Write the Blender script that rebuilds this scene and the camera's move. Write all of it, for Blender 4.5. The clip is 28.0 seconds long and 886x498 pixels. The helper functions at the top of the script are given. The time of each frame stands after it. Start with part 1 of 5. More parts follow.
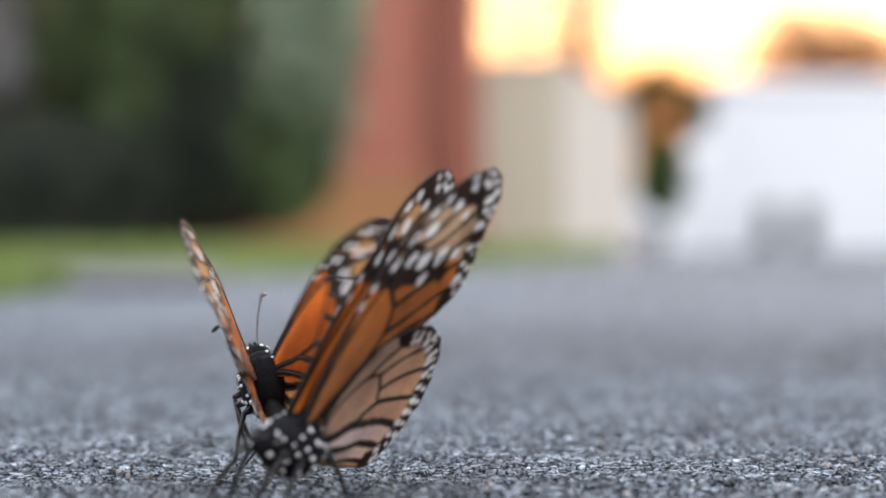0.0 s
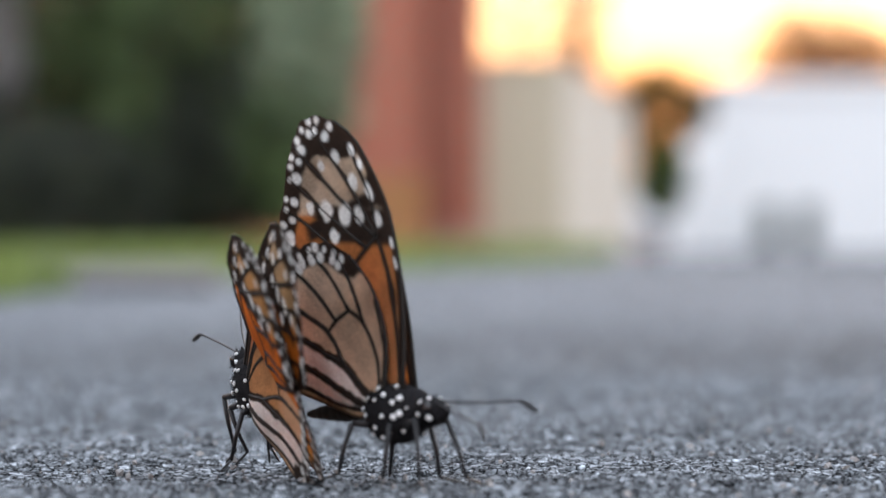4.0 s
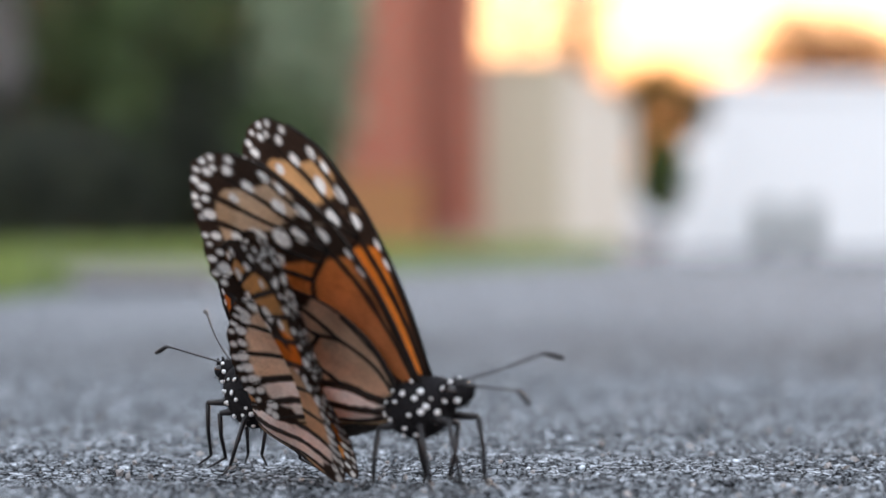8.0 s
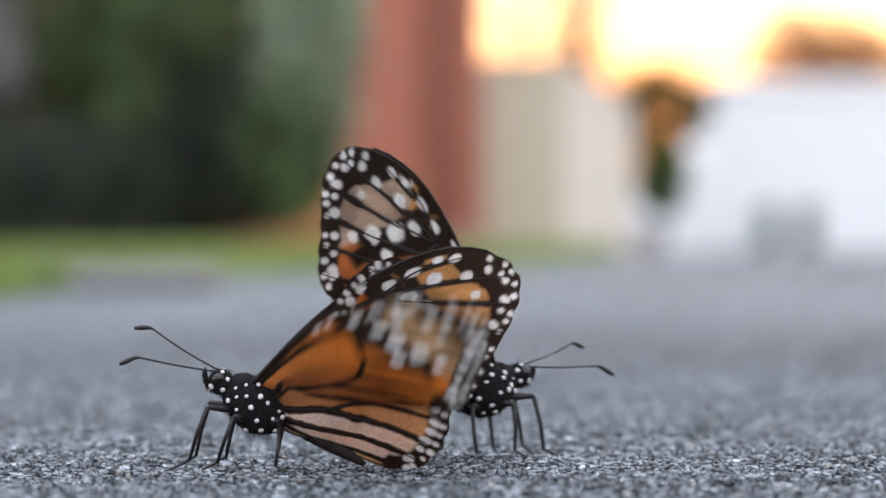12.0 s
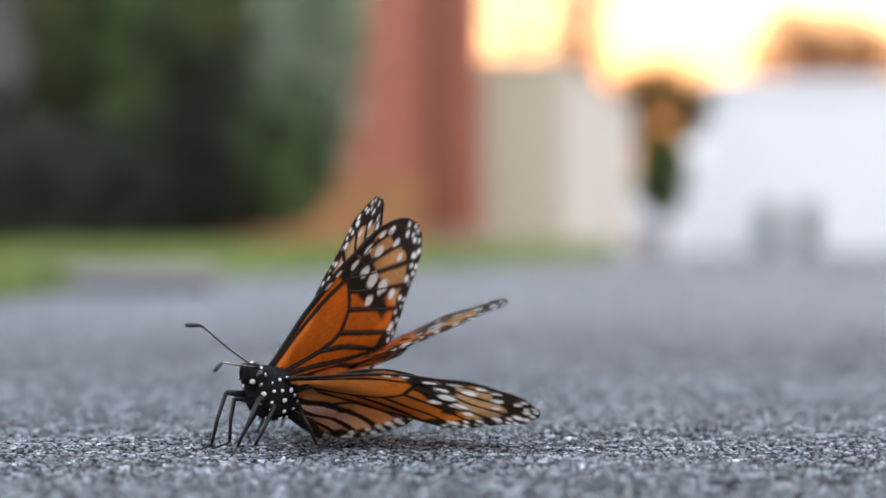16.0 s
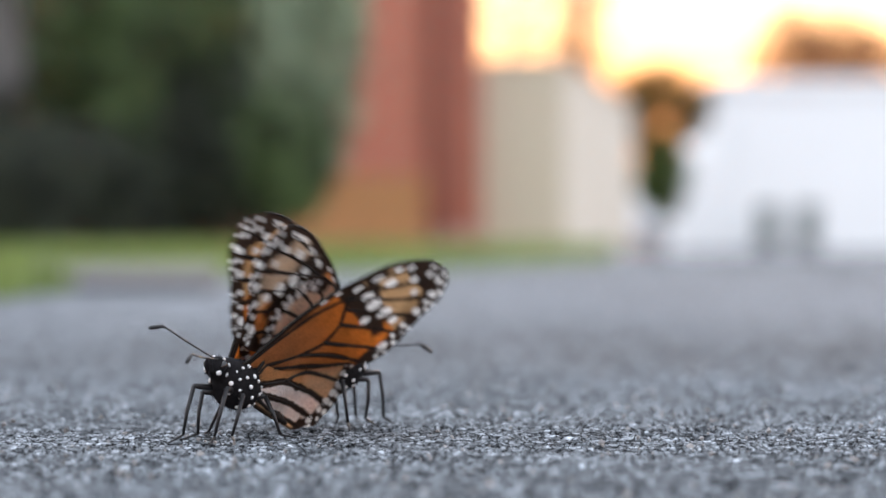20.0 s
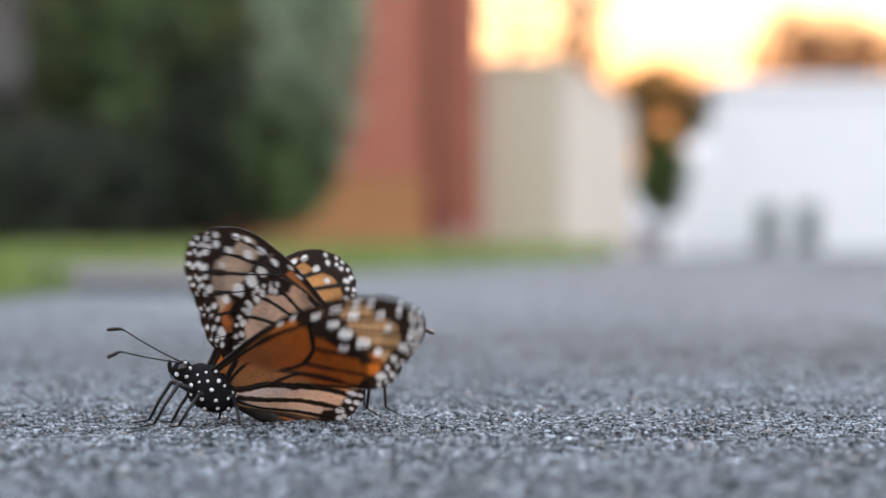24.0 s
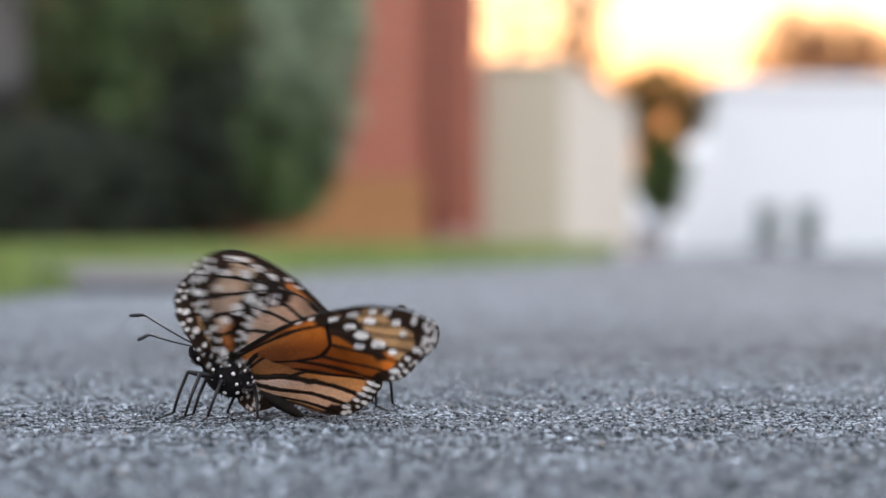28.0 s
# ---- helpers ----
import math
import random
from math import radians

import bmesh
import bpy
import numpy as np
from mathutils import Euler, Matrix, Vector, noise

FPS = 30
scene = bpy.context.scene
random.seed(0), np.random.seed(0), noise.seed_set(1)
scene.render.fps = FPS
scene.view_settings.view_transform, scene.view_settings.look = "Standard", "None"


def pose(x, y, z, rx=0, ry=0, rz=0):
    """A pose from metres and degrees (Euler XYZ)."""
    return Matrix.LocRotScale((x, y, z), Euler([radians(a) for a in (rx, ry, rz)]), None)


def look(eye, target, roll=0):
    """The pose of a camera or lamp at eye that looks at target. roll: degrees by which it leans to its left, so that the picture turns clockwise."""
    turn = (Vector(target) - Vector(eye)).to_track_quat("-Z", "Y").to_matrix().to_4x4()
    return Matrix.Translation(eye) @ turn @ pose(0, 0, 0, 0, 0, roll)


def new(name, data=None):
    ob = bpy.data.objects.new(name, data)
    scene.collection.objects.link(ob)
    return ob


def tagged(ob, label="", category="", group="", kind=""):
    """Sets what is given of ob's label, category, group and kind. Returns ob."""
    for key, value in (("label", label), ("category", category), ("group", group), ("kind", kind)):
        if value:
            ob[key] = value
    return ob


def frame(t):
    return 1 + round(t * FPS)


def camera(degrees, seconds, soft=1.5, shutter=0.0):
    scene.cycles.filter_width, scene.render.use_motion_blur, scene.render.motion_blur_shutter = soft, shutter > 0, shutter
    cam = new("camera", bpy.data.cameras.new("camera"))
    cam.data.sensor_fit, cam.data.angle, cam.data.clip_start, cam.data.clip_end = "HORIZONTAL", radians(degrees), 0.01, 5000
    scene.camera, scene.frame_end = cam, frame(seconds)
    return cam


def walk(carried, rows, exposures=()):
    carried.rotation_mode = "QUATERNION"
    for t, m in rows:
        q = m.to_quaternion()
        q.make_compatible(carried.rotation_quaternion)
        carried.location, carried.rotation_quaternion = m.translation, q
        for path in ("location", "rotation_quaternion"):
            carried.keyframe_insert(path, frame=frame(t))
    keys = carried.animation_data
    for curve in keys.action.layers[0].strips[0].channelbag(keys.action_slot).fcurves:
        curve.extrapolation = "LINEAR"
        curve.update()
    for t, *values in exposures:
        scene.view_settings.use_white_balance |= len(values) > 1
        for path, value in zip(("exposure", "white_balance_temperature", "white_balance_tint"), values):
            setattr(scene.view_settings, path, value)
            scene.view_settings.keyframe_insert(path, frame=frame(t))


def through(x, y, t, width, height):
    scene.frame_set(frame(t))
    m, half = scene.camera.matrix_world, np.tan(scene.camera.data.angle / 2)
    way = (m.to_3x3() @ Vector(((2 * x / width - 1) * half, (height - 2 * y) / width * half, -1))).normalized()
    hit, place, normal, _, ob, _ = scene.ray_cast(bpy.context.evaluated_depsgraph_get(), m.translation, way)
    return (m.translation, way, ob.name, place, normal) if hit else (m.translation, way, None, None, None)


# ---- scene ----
# Two mating monarch butterflies on asphalt at dusk, seen from ground height.
MM = 0.001
EYE = (0.0, 0.0, 0.038)

cam = camera(22.0, 28.0, soft=1.5, shutter=0.9)
walk(cam, [(0.0, look(EYE, (0, 10, 0.038))), (28.0, look(EYE, (0, 10, 0.038)))],
     exposures=[(0, 1.42), (2, 1.38), (3, 1.29), (7, 1.29), (8, 1.36), (10, 1.40), (16, 1.38), (18, 1.41), (21, 1.41), (24, 1.34), (28, 1.33)])
cam.data.dof.use_dof = True
cam.data.dof.aperture_fstop = 11.5

# ---- light ----
SUN_AZ, SUN_EL = 7.0, 4.0
world = bpy.data.worlds.new("dusk")
scene.world = world
world.use_nodes = True
wn = world.node_tree.nodes
sky = wn.new("ShaderNodeTexSky")
sky.sky_type = "NISHITA"
sky.sun_disc = False
sky.sun_elevation = radians(SUN_EL)
sky.sun_rotation = radians(SUN_AZ)
sky.air_density, sky.dust_density, sky.ozone_density = 1.0, 3.0, 1.5
wl = world.node_tree.links
# a thin high overcast lies over the clear sky: warm near the horizon, cool white above
geo_w = wn.new("ShaderNodeTexCoord")
sep_w = wn.new("ShaderNodeSeparateXYZ")
wl.new(geo_w.outputs["Generated"], sep_w.inputs[0])
veil = wn.new("ShaderNodeValToRGB")
ve = veil.color_ramp.elements
ve[0].position, ve[0].color = 0.0, (0.46, 0.205, 0.10, 1)
ve[1].position, ve[1].color = 0.42, (0.77, 0.83, 0.94, 1)
mid_w = ve.new(0.11)
mid_w.color = (0.62, 0.37, 0.26, 1)
mid_w = ve.new(0.22)
mid_w.color = (0.66, 0.68, 0.74, 1)
wl.new(sep_w.outputs["Z"], veil.inputs[0])
dim_w = wn.new("ShaderNodeMix")
dim_w.data_type, dim_w.blend_type = "RGBA", "MULTIPLY"
dim_w.inputs["Factor"].default_value = 1.0
# dust low over the horizon dims and reddens the clear sky
haze = wn.new("ShaderNodeValToRGB")
he = haze.color_ramp.elements
he[0].position, he[0].color = 0.0, (0.012, 0.0075, 0.004, 1)
he[1].position, he[1].color = 0.11, (0.026, 0.0245, 0.031, 1)
mid_h = he.new(0.065)
mid_h.color = (0.019, 0.0125, 0.008, 1)
wl.new(sep_w.outputs["Z"], haze.inputs[0])
wl.new(haze.outputs[0], dim_w.inputs["B"])
wl.new(sky.outputs[0], dim_w.inputs["A"])
sum_w = wn.new("ShaderNodeMix")
sum_w.data_type, sum_w.blend_type = "RGBA", "ADD"
sum_w.inputs["Factor"].default_value = 1.0
wl.new(dim_w.outputs["Result"], sum_w.inputs["A"])
wl.new(veil.outputs[0], sum_w.inputs["B"])
wl.new(sum_w.outputs["Result"], wn["Background"].inputs["Color"])
wn["Background"].inputs["Strength"].default_value = 1.0
lamp = bpy.data.lights.new("sun", "SUN")
lamp.energy, lamp.angle, lamp.color = 0.5, radians(14), (1.0, 0.62, 0.36)
sun = new("sun", lamp)
az, el = radians(SUN_AZ), radians(SUN_EL + 4)
sun.matrix_world = look((math.sin(az) * 50, math.cos(az) * 50, math.tan(el) * 50), (0, 0, 0))


# ---- materials ----
def material(name, base, rough=0.7, metal=0.0, spec=0.5):
    m = bpy.data.materials.new(name)
    m.use_nodes = True
    b = m.node_tree.nodes["Principled BSDF"]
    b.inputs["Base Color"].default_value = (*base, 1)
    b.inputs["Roughness"].default_value = rough
    b.inputs["Metallic"].default_value = metal
    b.inputs["Specular IOR Level"].default_value = spec
    return m, m.node_tree, b


def mottled(name, dark, light, scale, rough=0.8, bump=0.0, second=8.0, metal=0.0, spec=0.5, stretch=(1, 1, 1)):
    """Two-scale noise between two colours, with fine relief."""
    m, nt, b = material(name, dark, rough, metal, spec)
    co = nt.nodes.new("ShaderNodeTexCoord")
    mp = nt.nodes.new("ShaderNodeMapping")
    mp.inputs["Scale"].default_value = stretch
    nt.links.new(co.outputs["Object"], mp.inputs["Vector"])
    big, fine = nt.nodes.new("ShaderNodeTexNoise"), nt.nodes.new("ShaderNodeTexNoise")
    big.inputs["Scale"].default_value, fine.inputs["Scale"].default_value = scale, scale * second
    big.inputs["Detail"].default_value = fine.inputs["Detail"].default_value = 5
    add = nt.nodes.new("ShaderNodeMath")
    add.operation = "MULTIPLY_ADD"
    add.inputs[1].default_value = 0.5
    half = nt.nodes.new("ShaderNodeMath")
    half.operation = "MULTIPLY"
    half.inputs[1].default_value = 0.5
    ramp = nt.nodes.new("ShaderNodeValToRGB")
    ramp.color_ramp.elements[0].position, ramp.color_ramp.elements[1].position = 0.32, 0.68
    ramp.color_ramp.elements[0].color, ramp.color_ramp.elements[1].color = (*dark, 1), (*light, 1)
    nt.links.new(mp.outputs[0], big.inputs["Vector"])
    nt.links.new(mp.outputs[0], fine.inputs["Vector"])
    nt.links.new(big.outputs["Fac"], half.inputs[0])
    nt.links.new(fine.outputs["Fac"], add.inputs[0])
    nt.links.new(half.outputs[0], add.inputs[2])
    nt.links.new(add.outputs[0], ramp.inputs[0])
    nt.links.new(ramp.outputs[0], b.inputs["Base Color"])
    if bump:
        bp = nt.nodes.new("ShaderNodeBump")
        bp.inputs["Strength"].default_value = 0.6
        bp.inputs["Distance"].default_value = bump
        nt.links.new(fine.outputs["Fac"], bp.inputs["Height"])
        nt.links.new(bp.outputs[0], b.inputs["Normal"])
    return m


def leafy(name, dark, light, through=0.35, clumps=2.2):
    """Leaves that vary piece by piece and let light through."""
    m, nt, b = material(name, dark, 0.5)
    geo = nt.nodes.new("ShaderNodeNewGeometry")
    ramp = nt.nodes.new("ShaderNodeValToRGB")
    ramp.color_ramp.elements[0].color, ramp.color_ramp.elements[1].color = (*dark, 1), (*light, 1)
    tr, mix = nt.nodes.new("ShaderNodeBsdfTranslucent"), nt.nodes.new("ShaderNodeMixShader")
    mix.inputs[0].default_value = through
    # tone varies in clumps; in the hedge they paint lit and shaded foliage
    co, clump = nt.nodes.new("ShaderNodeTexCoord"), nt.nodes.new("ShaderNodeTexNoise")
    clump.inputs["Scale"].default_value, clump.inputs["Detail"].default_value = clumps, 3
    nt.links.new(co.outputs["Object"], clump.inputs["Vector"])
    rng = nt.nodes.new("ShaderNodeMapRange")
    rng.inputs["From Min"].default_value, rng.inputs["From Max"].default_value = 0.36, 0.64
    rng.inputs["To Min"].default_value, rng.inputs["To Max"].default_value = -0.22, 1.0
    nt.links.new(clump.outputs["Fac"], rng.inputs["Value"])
    leaf_tone = nt.nodes.new("ShaderNodeMath")
    leaf_tone.operation = "MULTIPLY_ADD"
    leaf_tone.inputs[1].default_value = 0.6
    nt.links.new(geo.outputs["Random Per Island"], leaf_tone.inputs[0])
    nt.links.new(rng.outputs["Result"], leaf_tone.inputs[2])
    nt.links.new(leaf_tone.outputs[0], ramp.inputs[0])
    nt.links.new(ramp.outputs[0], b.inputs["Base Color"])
    nt.links.new(ramp.outputs[0], tr.inputs["Color"])
    nt.links.new(b.outputs[0], mix.inputs[1])
    nt.links.new(tr.outputs[0], mix.inputs[2])
    nt.links.new(mix.outputs[0], nt.nodes["Material Output"].inputs[0])
    return m


def wing_material(name, through):
    """Scaled membrane: the pattern is stored on the mesh, with a dusting of fine scales; part of the light passes."""
    m, nt, b = material(name, (0.5, 0.2, 0.05), 0.7, spec=0.15)
    at = nt.nodes.new("ShaderNodeAttribute")
    at.attribute_name = "pattern"
    co = nt.nodes.new("ShaderNodeTexCoord")
    n1, n2 = nt.nodes.new("ShaderNodeTexNoise"), nt.nodes.new("ShaderNodeTexNoise")
    n1.inputs["Scale"].default_value, n2.inputs["Scale"].default_value = 180, 2600
    n1.inputs["Detail"].default_value = n2.inputs["Detail"].default_value = 4
    for n in (n1, n2):
        nt.links.new(co.outputs["Object"], n.inputs["Vector"])
    both = nt.nodes.new("ShaderNodeMath")
    both.operation = "ADD"
    nt.links.new(n1.outputs["Fac"], both.inputs[0])
    nt.links.new(n2.outputs["Fac"], both.inputs[1])
    rng = nt.nodes.new("ShaderNodeMapRange")
    rng.inputs["From Min"].default_value, rng.inputs["From Max"].default_value = 0.6, 1.4
    rng.inputs["To Min"].default_value, rng.inputs["To Max"].default_value = 0.52, 1.36
    nt.links.new(both.outputs[0], rng.inputs["Value"])
    mul = nt.nodes.new("ShaderNodeMix")
    mul.data_type, mul.blend_type = "RGBA", "MULTIPLY"
    mul.inputs["Factor"].default_value = 1.0
    nt.links.new(at.outputs["Color"], mul.inputs["A"])
    nt.links.new(rng.outputs["Result"], mul.inputs["B"])
    nt.links.new(mul.outputs["Result"], b.inputs["Base Color"])
    bp = nt.nodes.new("ShaderNodeBump")
    bp.inputs["Strength"].default_value, bp.inputs["Distance"].default_value = 0.35, 0.00012
    nt.links.new(n2.outputs["Fac"], bp.inputs["Height"])
    nt.links.new(bp.outputs[0], b.inputs["Normal"])
    tr, mix = nt.nodes.new("ShaderNodeBsdfTranslucent"), nt.nodes.new("ShaderNodeMixShader")
    mix.inputs[0].default_value = through
    thin = nt.nodes.new("ShaderNodeGamma")
    thin.inputs["Gamma"].default_value = 0.5
    nt.links.new(mul.outputs["Result"], thin.inputs["Color"])
    nt.links.new(thin.outputs[0], tr.inputs["Color"])
    nt.links.new(b.outputs[0], mix.inputs[1])
    nt.links.new(tr.outputs[0], mix.inputs[2])
    nt.links.new(mix.outputs[0], nt.nodes["Material Output"].inputs[0])
    return m


def asphalt_material():
    """Bitumen with bared aggregate: stone tone and cover come from the mesh, fine grit from noise."""
    m, nt, b = material("asphalt", (0.05, 0.05, 0.052), 0.95, spec=0.02)
    at = nt.nodes.new("ShaderNodeAttribute")
    at.attribute_name = "grain"
    co = nt.nodes.new("ShaderNodeTexCoord")
    fine, big = nt.nodes.new("ShaderNodeTexNoise"), nt.nodes.new("ShaderNodeTexNoise")
    fine.inputs["Scale"].default_value, fine.inputs["Detail"].default_value = 1400, 6
    big.inputs["Scale"].default_value, big.inputs["Detail"].default_value = 9, 5
    for n in (fine, big):
        nt.links.new(co.outputs["Object"], n.inputs["Vector"])
    ramp = nt.nodes.new("ShaderNodeValToRGB")
    e = ramp.color_ramp.elements
    e[0].position, e[0].color = 0.05, (0.014, 0.014, 0.016, 1)
    e[1].position, e[1].color = 0.97, (0.30, 0.325, 0.35, 1)
    for p, c in ((0.4, 0.10), (0.72, 0.20)):
        x = e.new(p)
        x.color = (c * 0.89, c * 0.965, c * 1.04, 1)
    sep = nt.nodes.new("ShaderNodeSeparateColor")
    nt.links.new(at.outputs["Color"], sep.inputs[0])
    nt.links.new(sep.outputs[0], ramp.inputs[0])
    rng = nt.nodes.new("ShaderNodeMapRange")
    rng.inputs["From Min"].default_value, rng.inputs["From Max"].default_value = 0.25, 0.75
    rng.inputs["To Min"].default_value, rng.inputs["To Max"].default_value = 0.55, 1.45
    nt.links.new(fine.outputs["Fac"], rng.inputs["Value"])
    rng2 = nt.nodes.new("ShaderNodeMapRange")
    rng2.inputs["From Min"].default_value, rng2.inputs["From Max"].default_value = 0.3, 0.7
    rng2.inputs["To Min"].default_value, rng2.inputs["To Max"].default_value = 0.85, 1.15
    nt.links.new(big.outputs["Fac"], rng2.inputs["Value"])
    # single chips of stone, light and dark
    chip = nt.nodes.new("ShaderNodeTexVoronoi")
    chip.inputs["Scale"].default_value = 900
    nt.links.new(co.outputs["Object"], chip.inputs["Vector"])
    tone = nt.nodes.new("ShaderNodeSeparateColor")
    nt.links.new(chip.outputs["Color"], tone.inputs[0])
    rng3 = nt.nodes.new("ShaderNodeMapRange")
    rng3.inputs["To Min"].default_value, rng3.inputs["To Max"].default_value = 0.5, 1.5
    nt.links.new(tone.outputs[0], rng3.inputs["Value"])
    chips = nt.nodes.new("ShaderNodeMath")
    chips.operation = "MULTIPLY"
    nt.links.new(rng.outputs["Result"], chips.inputs[0])
    nt.links.new(rng3.outputs["Result"], chips.inputs[1])
    # dark bitumen in the joints between the stones, with crevice shade painted in
    joint = nt.nodes.new("ShaderNodeTexVoronoi")
    joint.feature = "DISTANCE_TO_EDGE"
    joint.inputs["Scale"].default_value = 480
    nt.links.new(co.outputs["Object"], joint.inputs["Vector"])
    gap = nt.nodes.new("ShaderNodeMapRange")
    gap.interpolation_type = "SMOOTHSTEP"
    gap.inputs["From Min"].default_value, gap.inputs["From Max"].default_value = 0.015, 0.11
    gap.inputs["To Min"].default_value, gap.inputs["To Max"].default_value = 0.15, 1.44
    nt.links.new(joint.outputs["Distance"], gap.inputs["Value"])
    stony = nt.nodes.new("ShaderNodeMath")
    stony.operation = "MULTIPLY"
    nt.links.new(chips.outputs[0], stony.inputs[0])
    nt.links.new(gap.outputs["Result"], stony.inputs[1])
    mm_ = nt.nodes.new("ShaderNodeMath")
    mm_.operation = "MULTIPLY"
    nt.links.new(stony.outputs[0], mm_.inputs[0])
    nt.links.new(rng2.outputs["Result"], mm_.inputs[1])
    mul = nt.nodes.new("ShaderNodeMix")
    mul.data_type, mul.blend_type = "RGBA", "MULTIPLY"
    mul.inputs["Factor"].default_value = 1.0
    nt.links.new(ramp.outputs[0], mul.inputs["A"])
    nt.links.new(mm_.outputs[0], mul.inputs["B"])
    nt.links.new(mul.outputs["Result"], b.inputs["Base Color"])
    bp = nt.nodes.new("ShaderNodeBump")
    bp.inputs["Strength"].default_value, bp.inputs["Distance"].default_value = 0.8, 0.0005
    nt.links.new(gap.outputs["Result"], bp.inputs["Height"])
    nt.links.new(bp.outputs[0], b.inputs["Normal"])
    return m


def brick_material():
    m, nt, b = material("red_brick", (0.4, 0.13, 0.08), 0.85)
    co = nt.nodes.new("ShaderNodeTexCoord")
    mp = nt.nodes.new("ShaderNodeMapping")
    mp.inputs["Rotation"].default_value = (radians(90), 0, 0)
    br = nt.nodes.new("ShaderNodeTexBrick")
    br.inputs["Scale"].default_value = 1.0
    br.inputs["Brick Width"].default_value, br.inputs["Row Height"].default_value = 0.24, 0.086
    br.inputs["Mortar Size"].default_value = 0.006
    br.inputs["Color1"].default_value, br.inputs["Color2"].default_value = (0.48, 0.14, 0.085, 1), (0.40, 0.115, 0.07, 1)
    br.inputs["Mortar"].default_value = (0.38, 0.29, 0.22, 1)
    nt.links.new(co.outputs["Object"], mp.inputs["Vector"])
    nt.links.new(mp.outputs[0], br.inputs["Vector"])
    nt.links.new(br.outputs["Color"], b.inputs["Base Color"])
    return m


M_ROAD = asphalt_material()
M_WING = wing_material("wing_scales", 0.58)
M_VEIN = mottled("black_vein", (0.008, 0.007, 0.006), (0.022, 0.018, 0.015), 900, 0.6, 0.00004, spec=0.2)
M_FUR = mottled("black_fur", (0.006, 0.006, 0.007), (0.02, 0.019, 0.02), 1200, 0.95, 0.00008, spec=0.08)
M_CHITIN = mottled("black_chitin", (0.006, 0.006, 0.007), (0.018, 0.017, 0.018), 800, 0.4, 0.00003, spec=0.3)
M_EYE, _, _ = material("eye_black", (0.006, 0.005, 0.005), 0.12)
M_WHITE = mottled("white_scales", (0.62, 0.62, 0.62), (0.86, 0.86, 0.86), 1500, 0.7, 0.00004)
M_ABDOMEN = mottled("abdomen_black", (0.007, 0.007, 0.007), (0.03, 0.025, 0.022), 500, 0.7, 0.00006, spec=0.15)
M_LAWN = mottled("lawn_soil", (0.035, 0.06, 0.01), (0.08, 0.12, 0.02), 6, 0.9)
M_GRASS = leafy("grass_blades", (0.10, 0.15, 0.03), (0.22, 0.29, 0.085), 0.4, 1.2)
M_CONCRETE = mottled("concrete", (0.055, 0.057, 0.06), (0.085, 0.088, 0.092), 5, 0.85, 0.001)
M_BARK = mottled("bark", (0.05, 0.045, 0.04), (0.13, 0.12, 0.11), 12, 0.9, 0.01, stretch=(3, 3, 0.6))
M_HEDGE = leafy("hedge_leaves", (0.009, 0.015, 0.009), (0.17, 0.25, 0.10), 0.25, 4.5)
# leaf colour darkened to stand for the shade low in the hedge
M_HEDGE_SHADE = leafy("shaded_hedge_leaves", (0.008, 0.011, 0.009), (0.06, 0.073, 0.048), 0.15, 4.5)
M_SHRUB = leafy("shrub_leaves", (0.055, 0.08, 0.055), (0.46, 0.56, 0.39), 0.25, 6.0)
M_OLIVE = leafy("olive_leaves", (0.06, 0.045, 0.014), (0.28, 0.18, 0.04), 0.6, 2.5)
M_PLINTH = mottled("pink_plinth", (0.40, 0.22, 0.18), (0.50, 0.30, 0.25), 4, 0.85, 0.002)
M_TREE = leafy("tree_leaves", (0.035, 0.075, 0.018), (0.13, 0.20, 0.045), 0.5)
M_AUTUMN = leafy("backlit_leaves", (0.06, 0.025, 0.010), (0.26, 0.10, 0.035), 0.55, 0.7)
M_BRICK = brick_material()
M_OCHRE = mottled("ochre_brick", (0.46, 0.20, 0.08), (0.58, 0.29, 0.12), 7, 0.88, 0.002)
M_PIPE = mottled("painted_downpipe", (0.24, 0.075, 0.05), (0.29, 0.09, 0.06), 4, 0.5)
M_SHED = mottled("beige_steel", (0.58, 0.51, 0.385), (0.64, 0.57, 0.445), 2, 0.55, stretch=(6, 6, 0.4))
# paler copy of the shed colour: skylight on the side wall, painted in
M_SHED_LIT = mottled("beige_steel_lit", (0.64, 0.585, 0.49), (0.72, 0.665, 0.57), 2, 0.6, stretch=(6, 6, 0.4))
M_WALL = mottled("white_render", (0.83, 0.87, 0.87), (0.88, 0.91, 0.91), 1.5, 0.8, 0.001)
M_ROOF = mottled("roof_tiles", (0.20, 0.10, 0.06), (0.30, 0.15, 0.09), 3, 0.85, 0.01)
M_BIN = mottled("grey_green_plastic", (0.13, 0.16, 0.15), (0.17, 0.20, 0.19), 3, 0.5)
M_CAR = mottled("white_car_paint", (0.74, 0.75, 0.77), (0.80, 0.81, 0.82), 1.0, 0.25)
M_GLASS, _, _ = material("dark_glass", (0.02, 0.022, 0.025), 0.08)
M_TYRE = mottled("tyre_rubber", (0.015, 0.015, 0.015), (0.03, 0.03, 0.03), 10, 0.85)


# ---- building blocks ----
def mesh_of(bm, name, mats, smooth=True):
    me = bpy.data.meshes.new(name)
    bm.to_mesh(me)
    bm.free()
    for m in mats if isinstance(mats, (list, tuple)) else [mats]:
        me.materials.append(m)
    if smooth:
        me.polygons.foreach_set("use_smooth", [True] * len(me.polygons))
    return me


